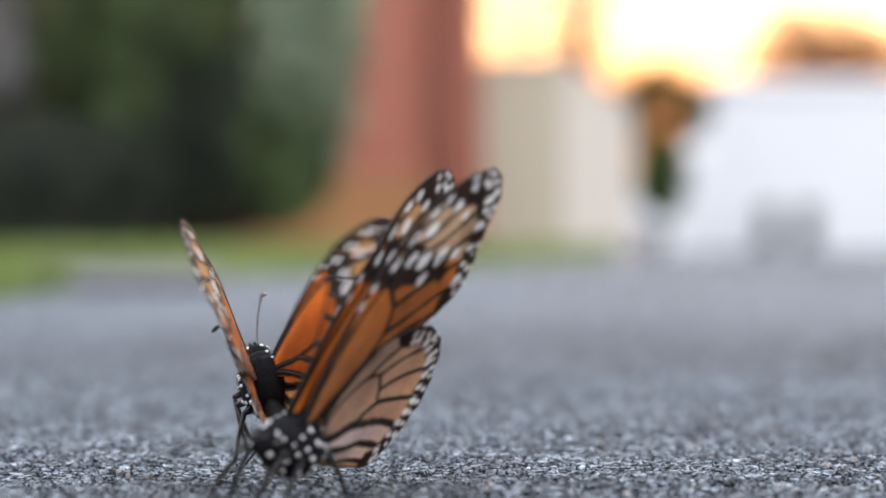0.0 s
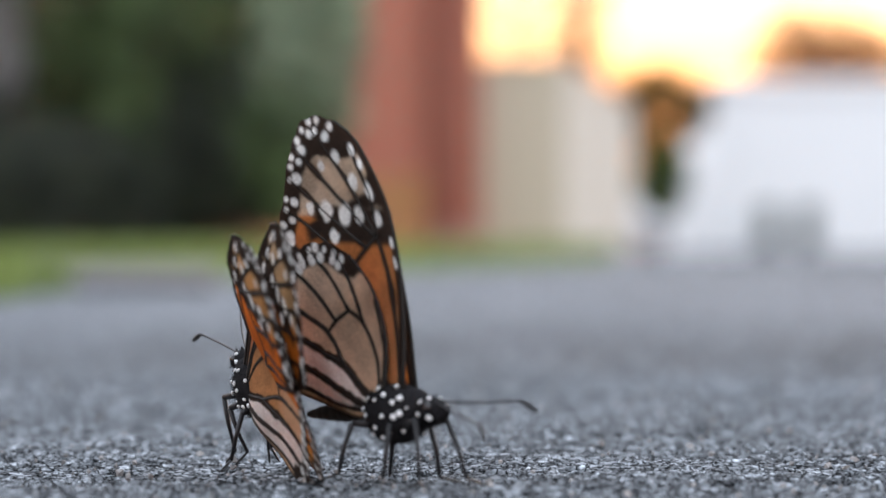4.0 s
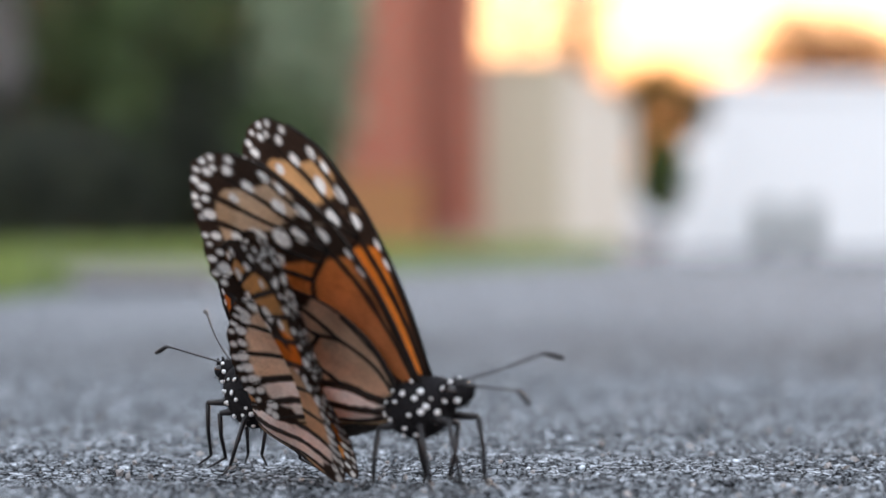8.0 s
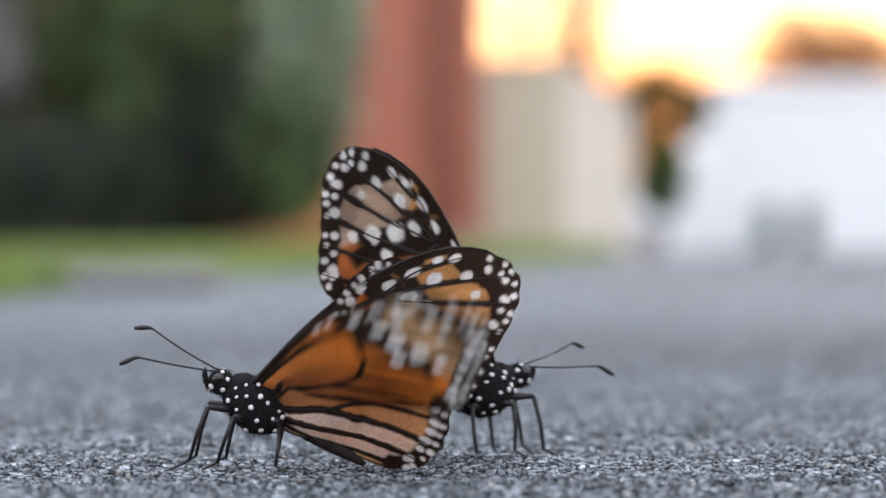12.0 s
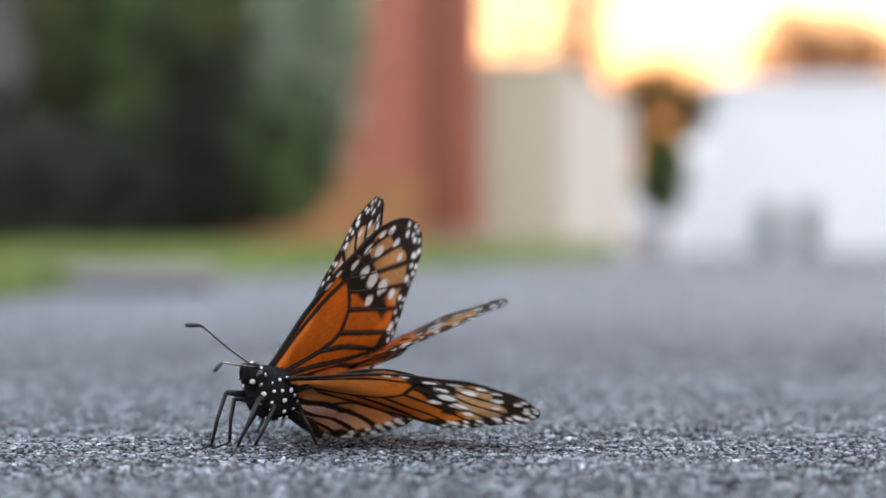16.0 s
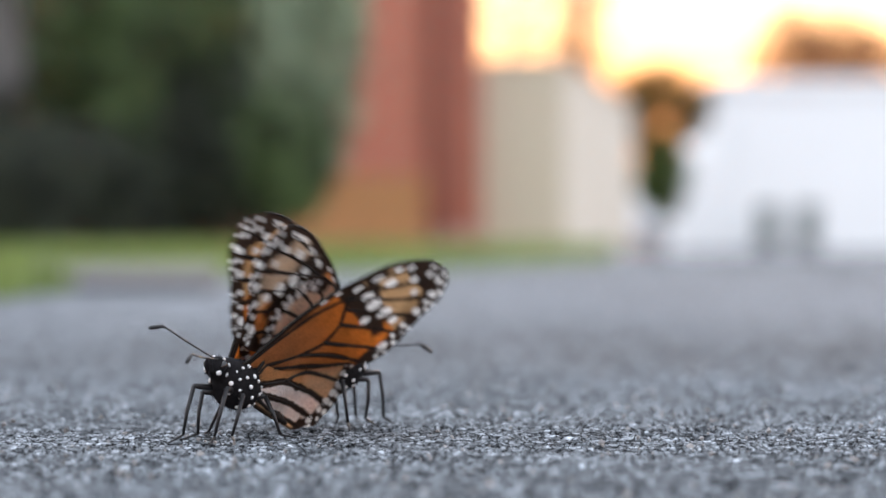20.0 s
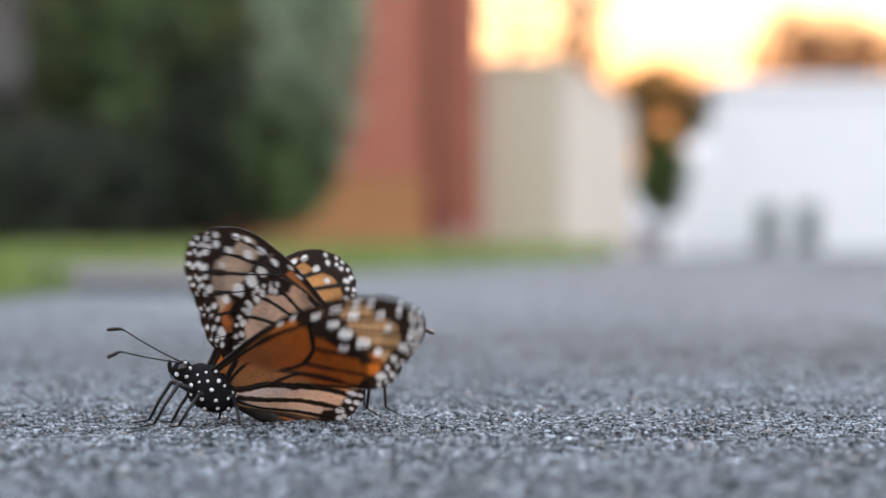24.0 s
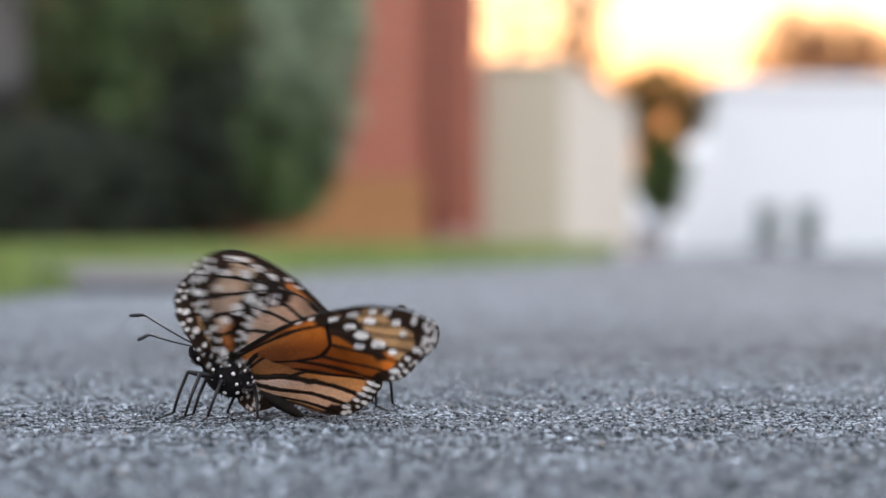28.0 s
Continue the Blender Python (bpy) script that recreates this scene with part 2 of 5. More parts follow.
def part(name, data, mat, parent, label="", smooth=True):
    """One mesh object under a thing or a part."""
    me = data if isinstance(data, bpy.types.Mesh) else mesh_of(data, name, mat, smooth)
    ob = new(name, me)
    ob.parent = parent
    return tagged(ob, label)


def thing(name, label, category, at=(0, 0, 0), group="", kind=""):
    ob = new(name)
    ob.empty_display_size = 0.02
    ob.location = at
    return tagged(ob, label, category, group, kind)


def box(bm, lo, hi, bevel=0.0):
    """A box from corner to corner, with softened edges."""
    r = bmesh.ops.create_cube(bm, size=1.0)
    vs = r["verts"]
    for v in vs:
        v.co = Vector([lo[i] + (v.co[i] + 0.5) * (hi[i] - lo[i]) for i in range(3)])
    if bevel:
        es = list({e for v in vs for e in v.link_edges})
        bmesh.ops.bevel(bm, geom=es, offset=bevel, segments=2, affect="EDGES")
    return bm


def tube(bm, pts, radii, sides=8, flat=1.0):
    """A tapering tube along points."""
    rings = []
    n = len(pts)
    up = Vector((0, 0, 1))
    for i, p in enumerate(pts):
        p = Vector(p)
        d = (Vector(pts[min(i + 1, n - 1)]) - Vector(pts[max(i - 1, 0)])).normalized()
        a = d.cross(up)
        if a.length < 1e-4:
            a = d.cross(Vector((1, 0, 0)))
        a.normalize()
        b = a.cross(d).normalized()
        r = radii[i] if isinstance(radii, (list, tuple)) else radii
        rings.append([bm.verts.new(p + a * r * math.cos(k * math.tau / sides) + b * r * flat * math.sin(k * math.tau / sides)) for k in range(sides)])
    for q, s in zip(rings, rings[1:]):
        for k in range(sides):
            bm.faces.new((q[k], q[(k + 1) % sides], s[(k + 1) % sides], s[k]))
    bm.faces.new(rings[0][::-1])
    bm.faces.new(rings[-1])
    return bm


def blob(bm, at, size, seg=16, rings=10, turn=None, wobble=0.0):
    m = Matrix.Translation(at) @ (turn or Matrix()) @ Matrix.Diagonal((*size, 1))
    r = bmesh.ops.create_uvsphere(bm, u_segments=seg, v_segments=rings, radius=1.0, matrix=m)
    if wobble:
        for v in r["verts"]:
            v.co += Vector(noise.noise_vector(v.co * (2.5 / max(size)))) * wobble
    return bm


def smooth_curve(ctrl, n, closed=False):
    """Catmull-Rom through control points, n samples evenly by length."""
    c = np.array(ctrl, float)
    k = len(c)
    out = []
    last = k if closed else k - 1
    for i in range(last):
        if closed:
            p0, p1, p2, p3 = c[(i - 1) % k], c[i], c[(i + 1) % k], c[(i + 2) % k]
        else:
            p0, p1, p2, p3 = c[max(i - 1, 0)], c[i], c[i + 1], c[min(i + 2, k - 1)]
        for t in np.linspace(0, 1, 24, endpoint=False):
            out.append(0.5 * ((2 * p1) + (-p0 + p2) * t + (2 * p0 - 5 * p1 + 4 * p2 - p3) * t * t + (-p0 + 3 * p1 - 3 * p2 + p3) * t ** 3))
    out.append(c[0] if closed else c[-1])
    out = np.array(out)
    d = np.concatenate([[0], np.cumsum(np.linalg.norm(np.diff(out, axis=0), axis=1))])
    s = np.linspace(0, d[-1], n)
    return np.stack([np.interp(s, d, out[:, j]) for j in range(out.shape[1])], 1)


def dist_to(P, line):
    """Distance of points to a polyline, and how far along it the nearest place is (0 to 1)."""
    best = np.full(len(P), 1e9)
    along = np.zeros(len(P))
    n = len(line) - 1
    for i in range(n):
        a, b = line[i], line[i + 1]
        ab = b - a
        L = max(ab @ ab, 1e-12)
        t = np.clip(((P - a) @ ab) / L, 0, 1)
        d = np.linalg.norm(P - (a + t[:, None] * ab), axis=1)
        m = d < best
        best[m], along[m] = d[m], ((i + t) / n)[m]
    return best, along


def step(a, b, x):
    t = np.clip((x - a) / (b - a), 0, 1)
    return t * t * (3 - 2 * t)


# ---- the road: one sheet to the horizon, with stones in relief near the lens ----
def cells(x, y, size, salt):
    """Cellular noise: distance to the nearest and second seed, and a random value of the nearest."""
    gx, gy = np.floor(x / size), np.floor(y / size)
    d1, d2, val = np.full(x.shape, 9.0), np.full(x.shape, 9.0), np.zeros(x.shape)

    def rnd(i, j, k):
        h = np.sin(i * 127.1 + j * 311.7 + k * 74.7 + salt * 53.3) * 43758.5453
        return h - np.floor(h)

    for ox in (-1, 0, 1):
        for oy in (-1, 0, 1):
            cx, cy = gx + ox, gy + oy
            sx, sy = cx + 0.1 + 0.8 * rnd(cx, cy, 1), cy + 0.1 + 0.8 * rnd(cx, cy, 2)
            d = np.hypot(x / size - sx, y / size - sy)
            near = d < d1
            d2 = np.where(near, d1, np.minimum(d2, d))
            val = np.where(near, rnd(cx, cy, 3), val)
            d1 = np.where(near, d, d1)
    return d1, d2, val


def spread_lines(lo, hi, fine, far, grow, near):
    """Grid lines, close together from lo to hi and wider apart outwards; slow growth as far as near."""
    def away(start, sign):
        out, s, p = [], fine, start
        while abs(p) < far:
            s *= grow if abs(p) < near else 1.2
            p += sign * s
            out.append(p)
        return out
    return np.array(away(lo, -1)[::-1] + list(np.arange(lo, hi, fine)) + away(hi, 1))


def road():
    xs = spread_lines(-0.12, 0.12, 0.00062, 3000, 1.04, 0.5)
    ys = spread_lines(0.31, 0.64, 0.00068, 3000, 1.022, 2.5)
    X, Y = np.meshgrid(xs, ys)
    x, y = X.ravel(), Y.ravel()
    d1, d2, v1 = cells(x, y, 0.0018, 1)
    e1, e2, v2 = cells(x, y, 0.0010, 5)
    stone = step(0.02, 0.28, d2 - d1)
    small = step(0.02, 0.35, e2 - e1)
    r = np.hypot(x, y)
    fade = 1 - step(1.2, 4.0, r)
    near_tone = 1 - step(0.5, 1.6, r)
    big = stone * (0.25 + 0.75 * v1) * 1.0
    # flat-topped aggregate, with pits where single stones have gone
    g1, g2, v3 = cells(x, y, 0.0062, 9)
    pit = np.where(v3 > 0.72, 1 - step(0.15, 0.5, g1), 0.0)
    z = (np.minimum(big, 0.5) * 0.00125 + small * v2 * 0.0002 - 0.0007 - 0.0011 * pit) * fade
    k = r < 3
    wave = 0.3 * (np.sin(x[k] * 41 + y[k] * 17) + np.sin(y[k] * 53 - x[k] * 23 + 1.3) + np.sin(x[k] * 88 + 2.1 * np.sin(y[k] * 61)))
    z[r < 3] += 0.0009 * wave * fade[r < 3]
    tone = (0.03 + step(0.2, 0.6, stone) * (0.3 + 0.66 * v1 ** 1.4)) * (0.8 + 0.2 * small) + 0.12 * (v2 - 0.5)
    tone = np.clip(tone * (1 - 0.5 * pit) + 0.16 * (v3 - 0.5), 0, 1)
    # far tone painted paler, in place of the sheen at grazing angles
    tone = tone * near_tone + (0.70 + 0.35 * (np.clip(tone, 0, 1) - 0.45)) * (1 - near_tone)
    nx, ny = len(xs), len(ys)
    me = bpy.data.meshes.new("road")
    idx = np.arange(nx * ny).reshape(ny, nx)
    quads = np.stack([idx[:-1, :-1], idx[:-1, 1:], idx[1:, 1:], idx[1:, :-1]], -1).reshape(-1, 4)
    me.vertices.add(nx * ny)
    me.vertices.foreach_set("co", np.stack([x, y, z], 1).ravel())
    me.loops.add(quads.size)
    me.loops.foreach_set("vertex_index", quads.ravel())
    me.polygons.add(len(quads))
    me.polygons.foreach_set("loop_start", np.arange(0, quads.size, 4))
    me.polygons.foreach_set("use_smooth", np.ones(len(quads), bool))
    me.update()
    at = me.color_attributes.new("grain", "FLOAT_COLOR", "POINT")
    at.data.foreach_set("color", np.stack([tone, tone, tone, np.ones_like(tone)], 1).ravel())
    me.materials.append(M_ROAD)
    return tagged(new("road", me), "coarse grey asphalt road with bared aggregate", "road", kind="structure")


road()


def loose_grit():
    """Loose chips on the asphalt, each an angular stone."""
    rng = np.random.default_rng(7)
    bm = bmesh.new()
    base = [Vector(v) for v in ((1, 0, 0), (-1, 0.2, 0.1), (0.1, 1, 0), (0, -1, 0.1), (0.2, 0.1, 0.8), (-0.1, 0, -0.7))]
    tri = ((0, 2, 4), (2, 1, 4), (1, 3, 4), (3, 0, 4), (2, 0, 5), (1, 2, 5), (3, 1, 5), (0, 3, 5))
    for _ in range(800):
        yy = 0.31 + 0.5 * rng.random() ** 1.4
        xx = (rng.random() - 0.5) * 2 * (0.21 * yy + 0.01)
        s = 0.0003 + 0.0006 * rng.random() ** 2
        turn = Euler(rng.random(3) * 6.28).to_matrix()
        vs = [bm.verts.new(turn @ (v * s * (0.6 + 0.7 * rng.random())) + Vector((xx, yy, s * 0.3))) for v in base]
        for f in tri:
            bm.faces.new([vs[i] for i in f])
    ob = new("grit", mesh_of(bm, "grit", M_GRIT, smooth=False))
    tagged(ob, "small grey stone chips loose on the asphalt", "gravel", kind="stuff")


M_GRIT = leafy("stone_chips", (0.03, 0.03, 0.032), (0.30, 0.29, 0.28), 0.0)
loose_grit()


# ---- verge, garden and buildings ----
def edge_x(d):
    """Where the road's edge lies at distance d."""
    return float(np.interp(d, (0.0, 1.5, 1.9, 2.9, 3.9, 5.3, 7.3, 16.0, 19.5), (-0.5, -0.30, -0.31, -0.27, -0.05, 0.22, 0.56, 1.2, 1.45)))


def lawn_z(d):
    t = min(max((d - 1.4) / 12.5, 0), 1)
    return 0.006 + 0.052 * t * t * (3 - 2 * t)


def lawn():
    bm = bmesh.new()
    ds = [-6, -2, 0, 0.6] + list(np.geomspace(1.2, 21.0, 40))
    us = [0, 0.004, 0.02, 0.05, 0.12, 0.25, 0.5, 1.0]
    rows = []
    for d in ds:
        row = []
        for u in us:
            x = edge_x(max(d, 0)) - u * 16
            z = -0.02 if u == 0 else lawn_z(d) + 0.012 * noise.noise((x * 2, d * 2, 0)) * min(u * 40, 1)
            row.append(bm.verts.new((x, d, z)))
        rows.append(row)
    for a, b in zip(rows, rows[1:]):
        for i in range(len(us) - 1):
            bm.faces.new((a[i], b[i], b[i + 1], a[i + 1]))
    tagged(new("lawn", mesh_of(bm, "lawn", M_LAWN)), "mown green grass verge beside the road", "lawn", kind="structure")
    rng = np.random.default_rng(3)
    bm = bmesh.new()
    for _ in range(16000):
        d = 1.35 * (12.6 / 1.35) ** (rng.random() ** 0.75)
        x = edge_x(d) - 0.01 - rng.random() ** 1.3 * (0.25 * d + 0.2)
        if path_covers(x, d):
            continue
        h = 0.014 + 0.02 * rng.random()
        a = rng.random() * 6.28
        w = 0.0016 + 0.0012 * d / 6
        side = Vector((math.cos(a), math.sin(a), 0)) * w
        lean = Vector((rng.normal() * 0.3, rng.normal() * 0.3, 1)) * h
        p = Vector((x, d, lawn_z(d) - 0.004))
        q = [bm.verts.new(c) for c in (p - side, p + side, p + lean * 0.6 + side * 0.7, p + lean + lean.cross(side) * 8, p + lean * 0.6 - side * 0.7)]
        bm.faces.new(q)
    tagged(new("grass", mesh_of(bm, "grass", M_GRASS)), "short bright green grass blades on the verge", "grass", kind="stuff")


def path_covers(x, d):
    return 2.0 < d < 3.6 and -0.185 * d < x < -0.09 * d - 0.02


def path():
    bm = bmesh.new()
    rows = []
    for d in np.linspace(2.0, 3.6, 9):
        z = lawn_z(d) + 0.003
        rows.append([bm.verts.new((x, d, zz)) for x, zz in ((-0.185 * d, z - 0.03), (-0.183 * d, z), (-0.092 * d - 0.02, z), (-0.09 * d - 0.02, z - 0.03))])
    for a, b in zip(rows, rows[1:]):
        for i in range(3):
            bm.faces.new((a[i], a[i + 1], b[i + 1], b[i]))
    bm.faces.new(rows[0])
    bm.faces.new(rows[-1][::-1])
    bmesh.ops.recalc_face_normals(bm, faces=bm.faces)
    tagged(new("path_slab", mesh_of(bm, "path_slab", M_CONCRETE, smooth=False)), "pale grey concrete slab let into the grass", "slab", kind="structure")


path()
lawn()


def leaf_cloud(rng, n, inside, size, lo, hi):
    """Leaves as folded diamonds, scattered where inside(p) says so."""
    co, faces = [], []
    k = 0
    while k < n:
        p = lo + (hi - lo) * rng.random(3)
        w = inside(p)
        if rng.random() > w:
            continue
        d = rng.normal(size=3)
        d /= np.linalg.norm(d)
        s = np.cross(d, rng.normal(size=3))
        s /= np.linalg.norm(s)
        nrm = np.cross(d, s)
        L = size * (0.6 + 0.8 * rng.random())
        i = len(co)
        co += [p, p + d * L * 0.5 + s * L * 0.28 + nrm * L * 0.08, p + d * L, p + d * L * 0.5 - s * L * 0.28 + nrm * L * 0.08]
        faces += [(i, i + 1, i + 2), (i, i + 2, i + 3)]
        k += 1
    me = bpy.data.meshes.new("crown")
    me.from_pydata([tuple(map(float, c)) for c in co], [], faces)
    return me


def shrub(name, label, at, radii, n, leaf, mat, seed, category="shrub", rough=0.35, hole=None, trunk_h=0.0, dense=False):
    """Trunk, limbs and a crown of separate leaves with an uneven outline."""
    rng = np.random.default_rng(seed)
    t = thing(name, label, category, at)
    R = np.array(radii)
    c = np.array((0, 0, trunk_h + R[2]))

    def inside(p):
        q = (p - c) / R
        r = np.linalg.norm(q)
        lump = 1 + rough * noise.noise(Vector(q * 2.2 + seed)) + 0.5 * rough * noise.noise(Vector(q * 5 + seed))
        if r > lump:
            return 0.0
        if hole is not None and math.hypot(p[0] - hole[0], p[2] - hole[1]) < hole[2]:
            return 0.0
        gap = noise.noise(Vector(p * (1.6 / max(R)) * 2.2 + 9 * seed))
        if gap < -0.28 and not dense:
            return 0.05
        return 0.25 + 0.75 * (r / lump) ** 2

    me = leaf_cloud(rng, n, inside, leaf, c - R * 1.35, c + R * 1.35)
    me.materials.append(mat)
    part("crown", me, mat, t)
    bm = bmesh.new()
    top = trunk_h + R[2] * 1.1
    tube(bm, [(0.03 * math.sin(i * 1.7) * R[0], 0.03 * math.cos(i * 2.1) * R[0], -0.05 + (top + 0.05) * i / 5) for i in range(6)],
         [0.09 * R[2] * (1 - 0.15 * i) for i in range(6)], 8)
    part("trunk", bm, M_BARK, t)
    for i in range(5):
        a = i * 2.4 + seed
        bm = bmesh.new()
        h = trunk_h + R[2] * (0.25 + 0.16 * i)
        e = (math.cos(a) * R[0] * 0.75, math.sin(a) * R[1] * 0.75, h + R[2] * 0.55)
        tube(bm, [(0, 0, h), (e[0] * 0.45, e[1] * 0.45, h + R[2] * 0.18), e], [0.04 * R[2], 0.025 * R[2], 0.008 * R[2]], 6)
        part("limb", bm, M_BARK, t)
    return t


Z0 = 0.047
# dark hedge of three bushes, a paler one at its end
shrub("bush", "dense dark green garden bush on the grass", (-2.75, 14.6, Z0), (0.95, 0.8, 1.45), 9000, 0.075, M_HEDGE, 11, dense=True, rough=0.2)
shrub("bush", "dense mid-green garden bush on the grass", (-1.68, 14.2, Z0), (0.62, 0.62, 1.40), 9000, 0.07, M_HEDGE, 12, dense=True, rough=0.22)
shrub("bush", "dark bush with thick low foliage", (-1.38, 13.9, Z0), (0.42, 0.5, 0.62), 5000, 0.06, M_HEDGE_SHADE, 13, dense=True, rough=0.2)
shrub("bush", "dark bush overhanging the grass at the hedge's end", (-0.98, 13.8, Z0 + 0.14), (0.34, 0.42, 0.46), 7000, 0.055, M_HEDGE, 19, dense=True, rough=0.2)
shrub("bush", "grey-green bush with small pale leaves", (-0.80, 13.75, Z0 + 0.46), (0.35, 0.4, 1.1), 9000, 0.055, M_SHRUB, 14, dense=True, rough=0.25)
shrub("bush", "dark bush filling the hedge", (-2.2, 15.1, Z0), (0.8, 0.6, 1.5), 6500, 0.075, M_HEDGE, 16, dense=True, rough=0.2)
shrub("bush", "low bush under the hedge, leaves coloured dark as shade", (-3.0, 13.6, Z0 - 0.3), (0.85, 0.5, 0.6), 7000, 0.06, M_HEDGE_SHADE, 17, dense=True, rough=0.2)
shrub("bush", "low bush at the foot of the hedge, leaves coloured dark as shade", (-2.2, 13.4, Z0 - 0.3), (0.62, 0.4, 0.52), 6000, 0.06, M_HEDGE_SHADE, 18, dense=True, rough=0.2)
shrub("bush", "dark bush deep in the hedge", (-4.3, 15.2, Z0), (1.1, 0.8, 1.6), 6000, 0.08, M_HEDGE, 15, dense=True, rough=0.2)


def grey_tree():
    t = thing("tree", "tree with a weathered grey trunk before the hedge", "tree", (-2.66, 13.75, Z0 - 0.06))
    bm = bmesh.new()
    tube(bm, [(0.03 * math.sin(i), 0.02 * math.cos(i * 2), 0.55 * i - 0.05) for i in range(9)], [0.15 - 0.01 * i for i in range(9)], 12)
    part("trunk", bm, M_BARK, t)
    rng = np.random.default_rng(5)
    me = leaf_cloud(rng, 2500, lambda p: 1.0 if np.linalg.norm((p - (0, 0, 5.0)) / (1.8, 1.6, 1.4)) < 1 + 0.3 * noise.noise(Vector(p)) else 0.0,
                    0.12, np.array((-2.4, -2.2, 3.2)), np.array((2.4, 2.2, 6.8)))
    me.materials.append(M_TREE)
    part("crown", me, M_TREE, t)
    for i in range(4):
        a = i * 1.6
        bm = bmesh.new()
        tube(bm, [(0, 0, 3.4 + 0.2 * i), (math.cos(a) * 0.6, math.sin(a) * 0.5, 4.2 + 0.2 * i), (math.cos(a) * 1.3, math.sin(a) * 1.1, 4.9 + 0.2 * i)], [0.06, 0.04, 0.015], 6)
        part("limb", bm, M_BARK, t)


grey_tree()


def brick_house():
    t = thing("house", "red brick house corner with a painted downpipe", "house", (0, 20, 0.0))
    part("wall", box(bmesh.new(), (-9.0, 0, -0.2), (-0.22, 0.25, 5.2), 0.006), M_BRICK, t, "red brick wall", smooth=False)
    part("pier", box(bmesh.new(), (-0.22, 0.10, -0.2), (0.335, 7.0, 5.2), 0.006), M_BRICK, t, "recessed red brick return", smooth=False)
    bm = bmesh.new()
    tube(bm, [(-0.06, 0.05, -0.1 + 0.6 * i) for i in range(9)], 0.05, 12)
    part("downpipe", bm, M_PIPE, t, "dark red round downpipe")
    for z in (0.7, 1.9, 3.1):
        bm = bmesh.new()
        tube(bm, [(-0.06, 0.05, z), (-0.06, 0.05, z + 0.04)], 0.06, 12)
        part("bracket", bm, M_PIPE, t)
    bm = bmesh.new()
    tube(bm, [(0.14, 0.06, -0.1 + 0.6 * i) for i in range(9)], 0.03, 10)
    part("conduit", bm, M_PIPE, t, "thin dark red conduit")
    part("plinth", box(bmesh.new(), (-0.22, 0.02, -0.2), (0.36, 0.09, 0.22), 0.01), M_PLINTH, t, "pale pinkish plinth", smooth=False)
    bm = bmesh.new()
    for a, b in (((-9.3, -0.5, 5.1), (0.9, 3.8, 7.2)), ((-9.3, 7.6, 5.1), (0.9, 3.8, 7.2))):
        q = [bm.verts.new(p) for p in ((a[0], a[1], a[2]), (b[0], a[1], a[2]), (b[0], b[1], b[2]), (a[0], b[1], b[2]))]
        w = [bm.verts.new(v.co + Vector((0, 0, 0.12))) for v in q]
        bm.faces.new(q[::-1]), bm.faces.new(w)
        for i in range(4):
            bm.faces.new((q[i], q[(i + 1) % 4], w[(i + 1) % 4], w[i]))
    bmesh.ops.recalc_face_normals(bm, faces=bm.faces)
    part("roof", bm, M_ROOF, t, "brown tiled roof", smooth=False)


brick_house()


def garden_wall():
    t = thing("garden_wall", "low ochre brick garden wall before the house", "wall", (0, 19.3, 0.1))
    n = 0
    for row in range(6):
        for i in range(7):
            x0 = -1.55 + i * 0.235 + (0.117 if row % 2 else 0)
            x1 = min(x0 + 0.227, -0.16)
            if x1 - x0 < 0.05:
                continue
            part("brick", box(bmesh.new(), (x0, 0, row * 0.086), (x1, 0.11, row * 0.086 + 0.076), 0.004), M_OCHRE, t, smooth=False)
            n += 1
    part("mortar", box(bmesh.new(), (-1.54, 0.006, -0.15), (-0.17, 0.104, 0.511)), M_CONCRETE, t, smooth=False)
    part("coping", box(bmesh.new(), (-1.58, -0.02, 0.516), (-0.14, 0.13, 0.556), 0.01), M_OCHRE, t, smooth=False)


garden_wall()


def ribbed_sheet(p0, p1, h, pitch=0.085, depth=0.02):
    """A profiled steel sheet standing between two plan points."""
    a, b = Vector((*p0, 0)), Vector((*p1, 0))
    d = (b - a).normalized()
    nrm = Vector((d.y, -d.x, 0))
    L = (b - a).length
    prof, s = [], 0.0
    while s < L:
        for f, o in ((0, 0), (0.55, 0), (0.62, depth), (0.93, depth)):
            if s + f * pitch <= L:
                prof.append((s + f * pitch, o))
        s += pitch
    prof.append((L, 0))
    bm = bmesh.new()
    rings = []
    for s, o in prof:
        p = a + d * s + nrm * o
        q = p - nrm * 0.012
        rings.append([bm.verts.new(v) for v in (p, p + Vector((0, 0, h)), q + Vector((0, 0, h)), q)])
    for u, v in zip(rings, rings[1:]):
        for k in range(4):
            bm.faces.new((u[k], v[k], v[(k + 1) % 4], u[(k + 1) % 4]))
    bm.faces.new(rings[0][::-1])
    bm.faces.new(rings[-1])
    bmesh.ops.recalc_face_normals(bm, faces=bm.faces)
    return bm


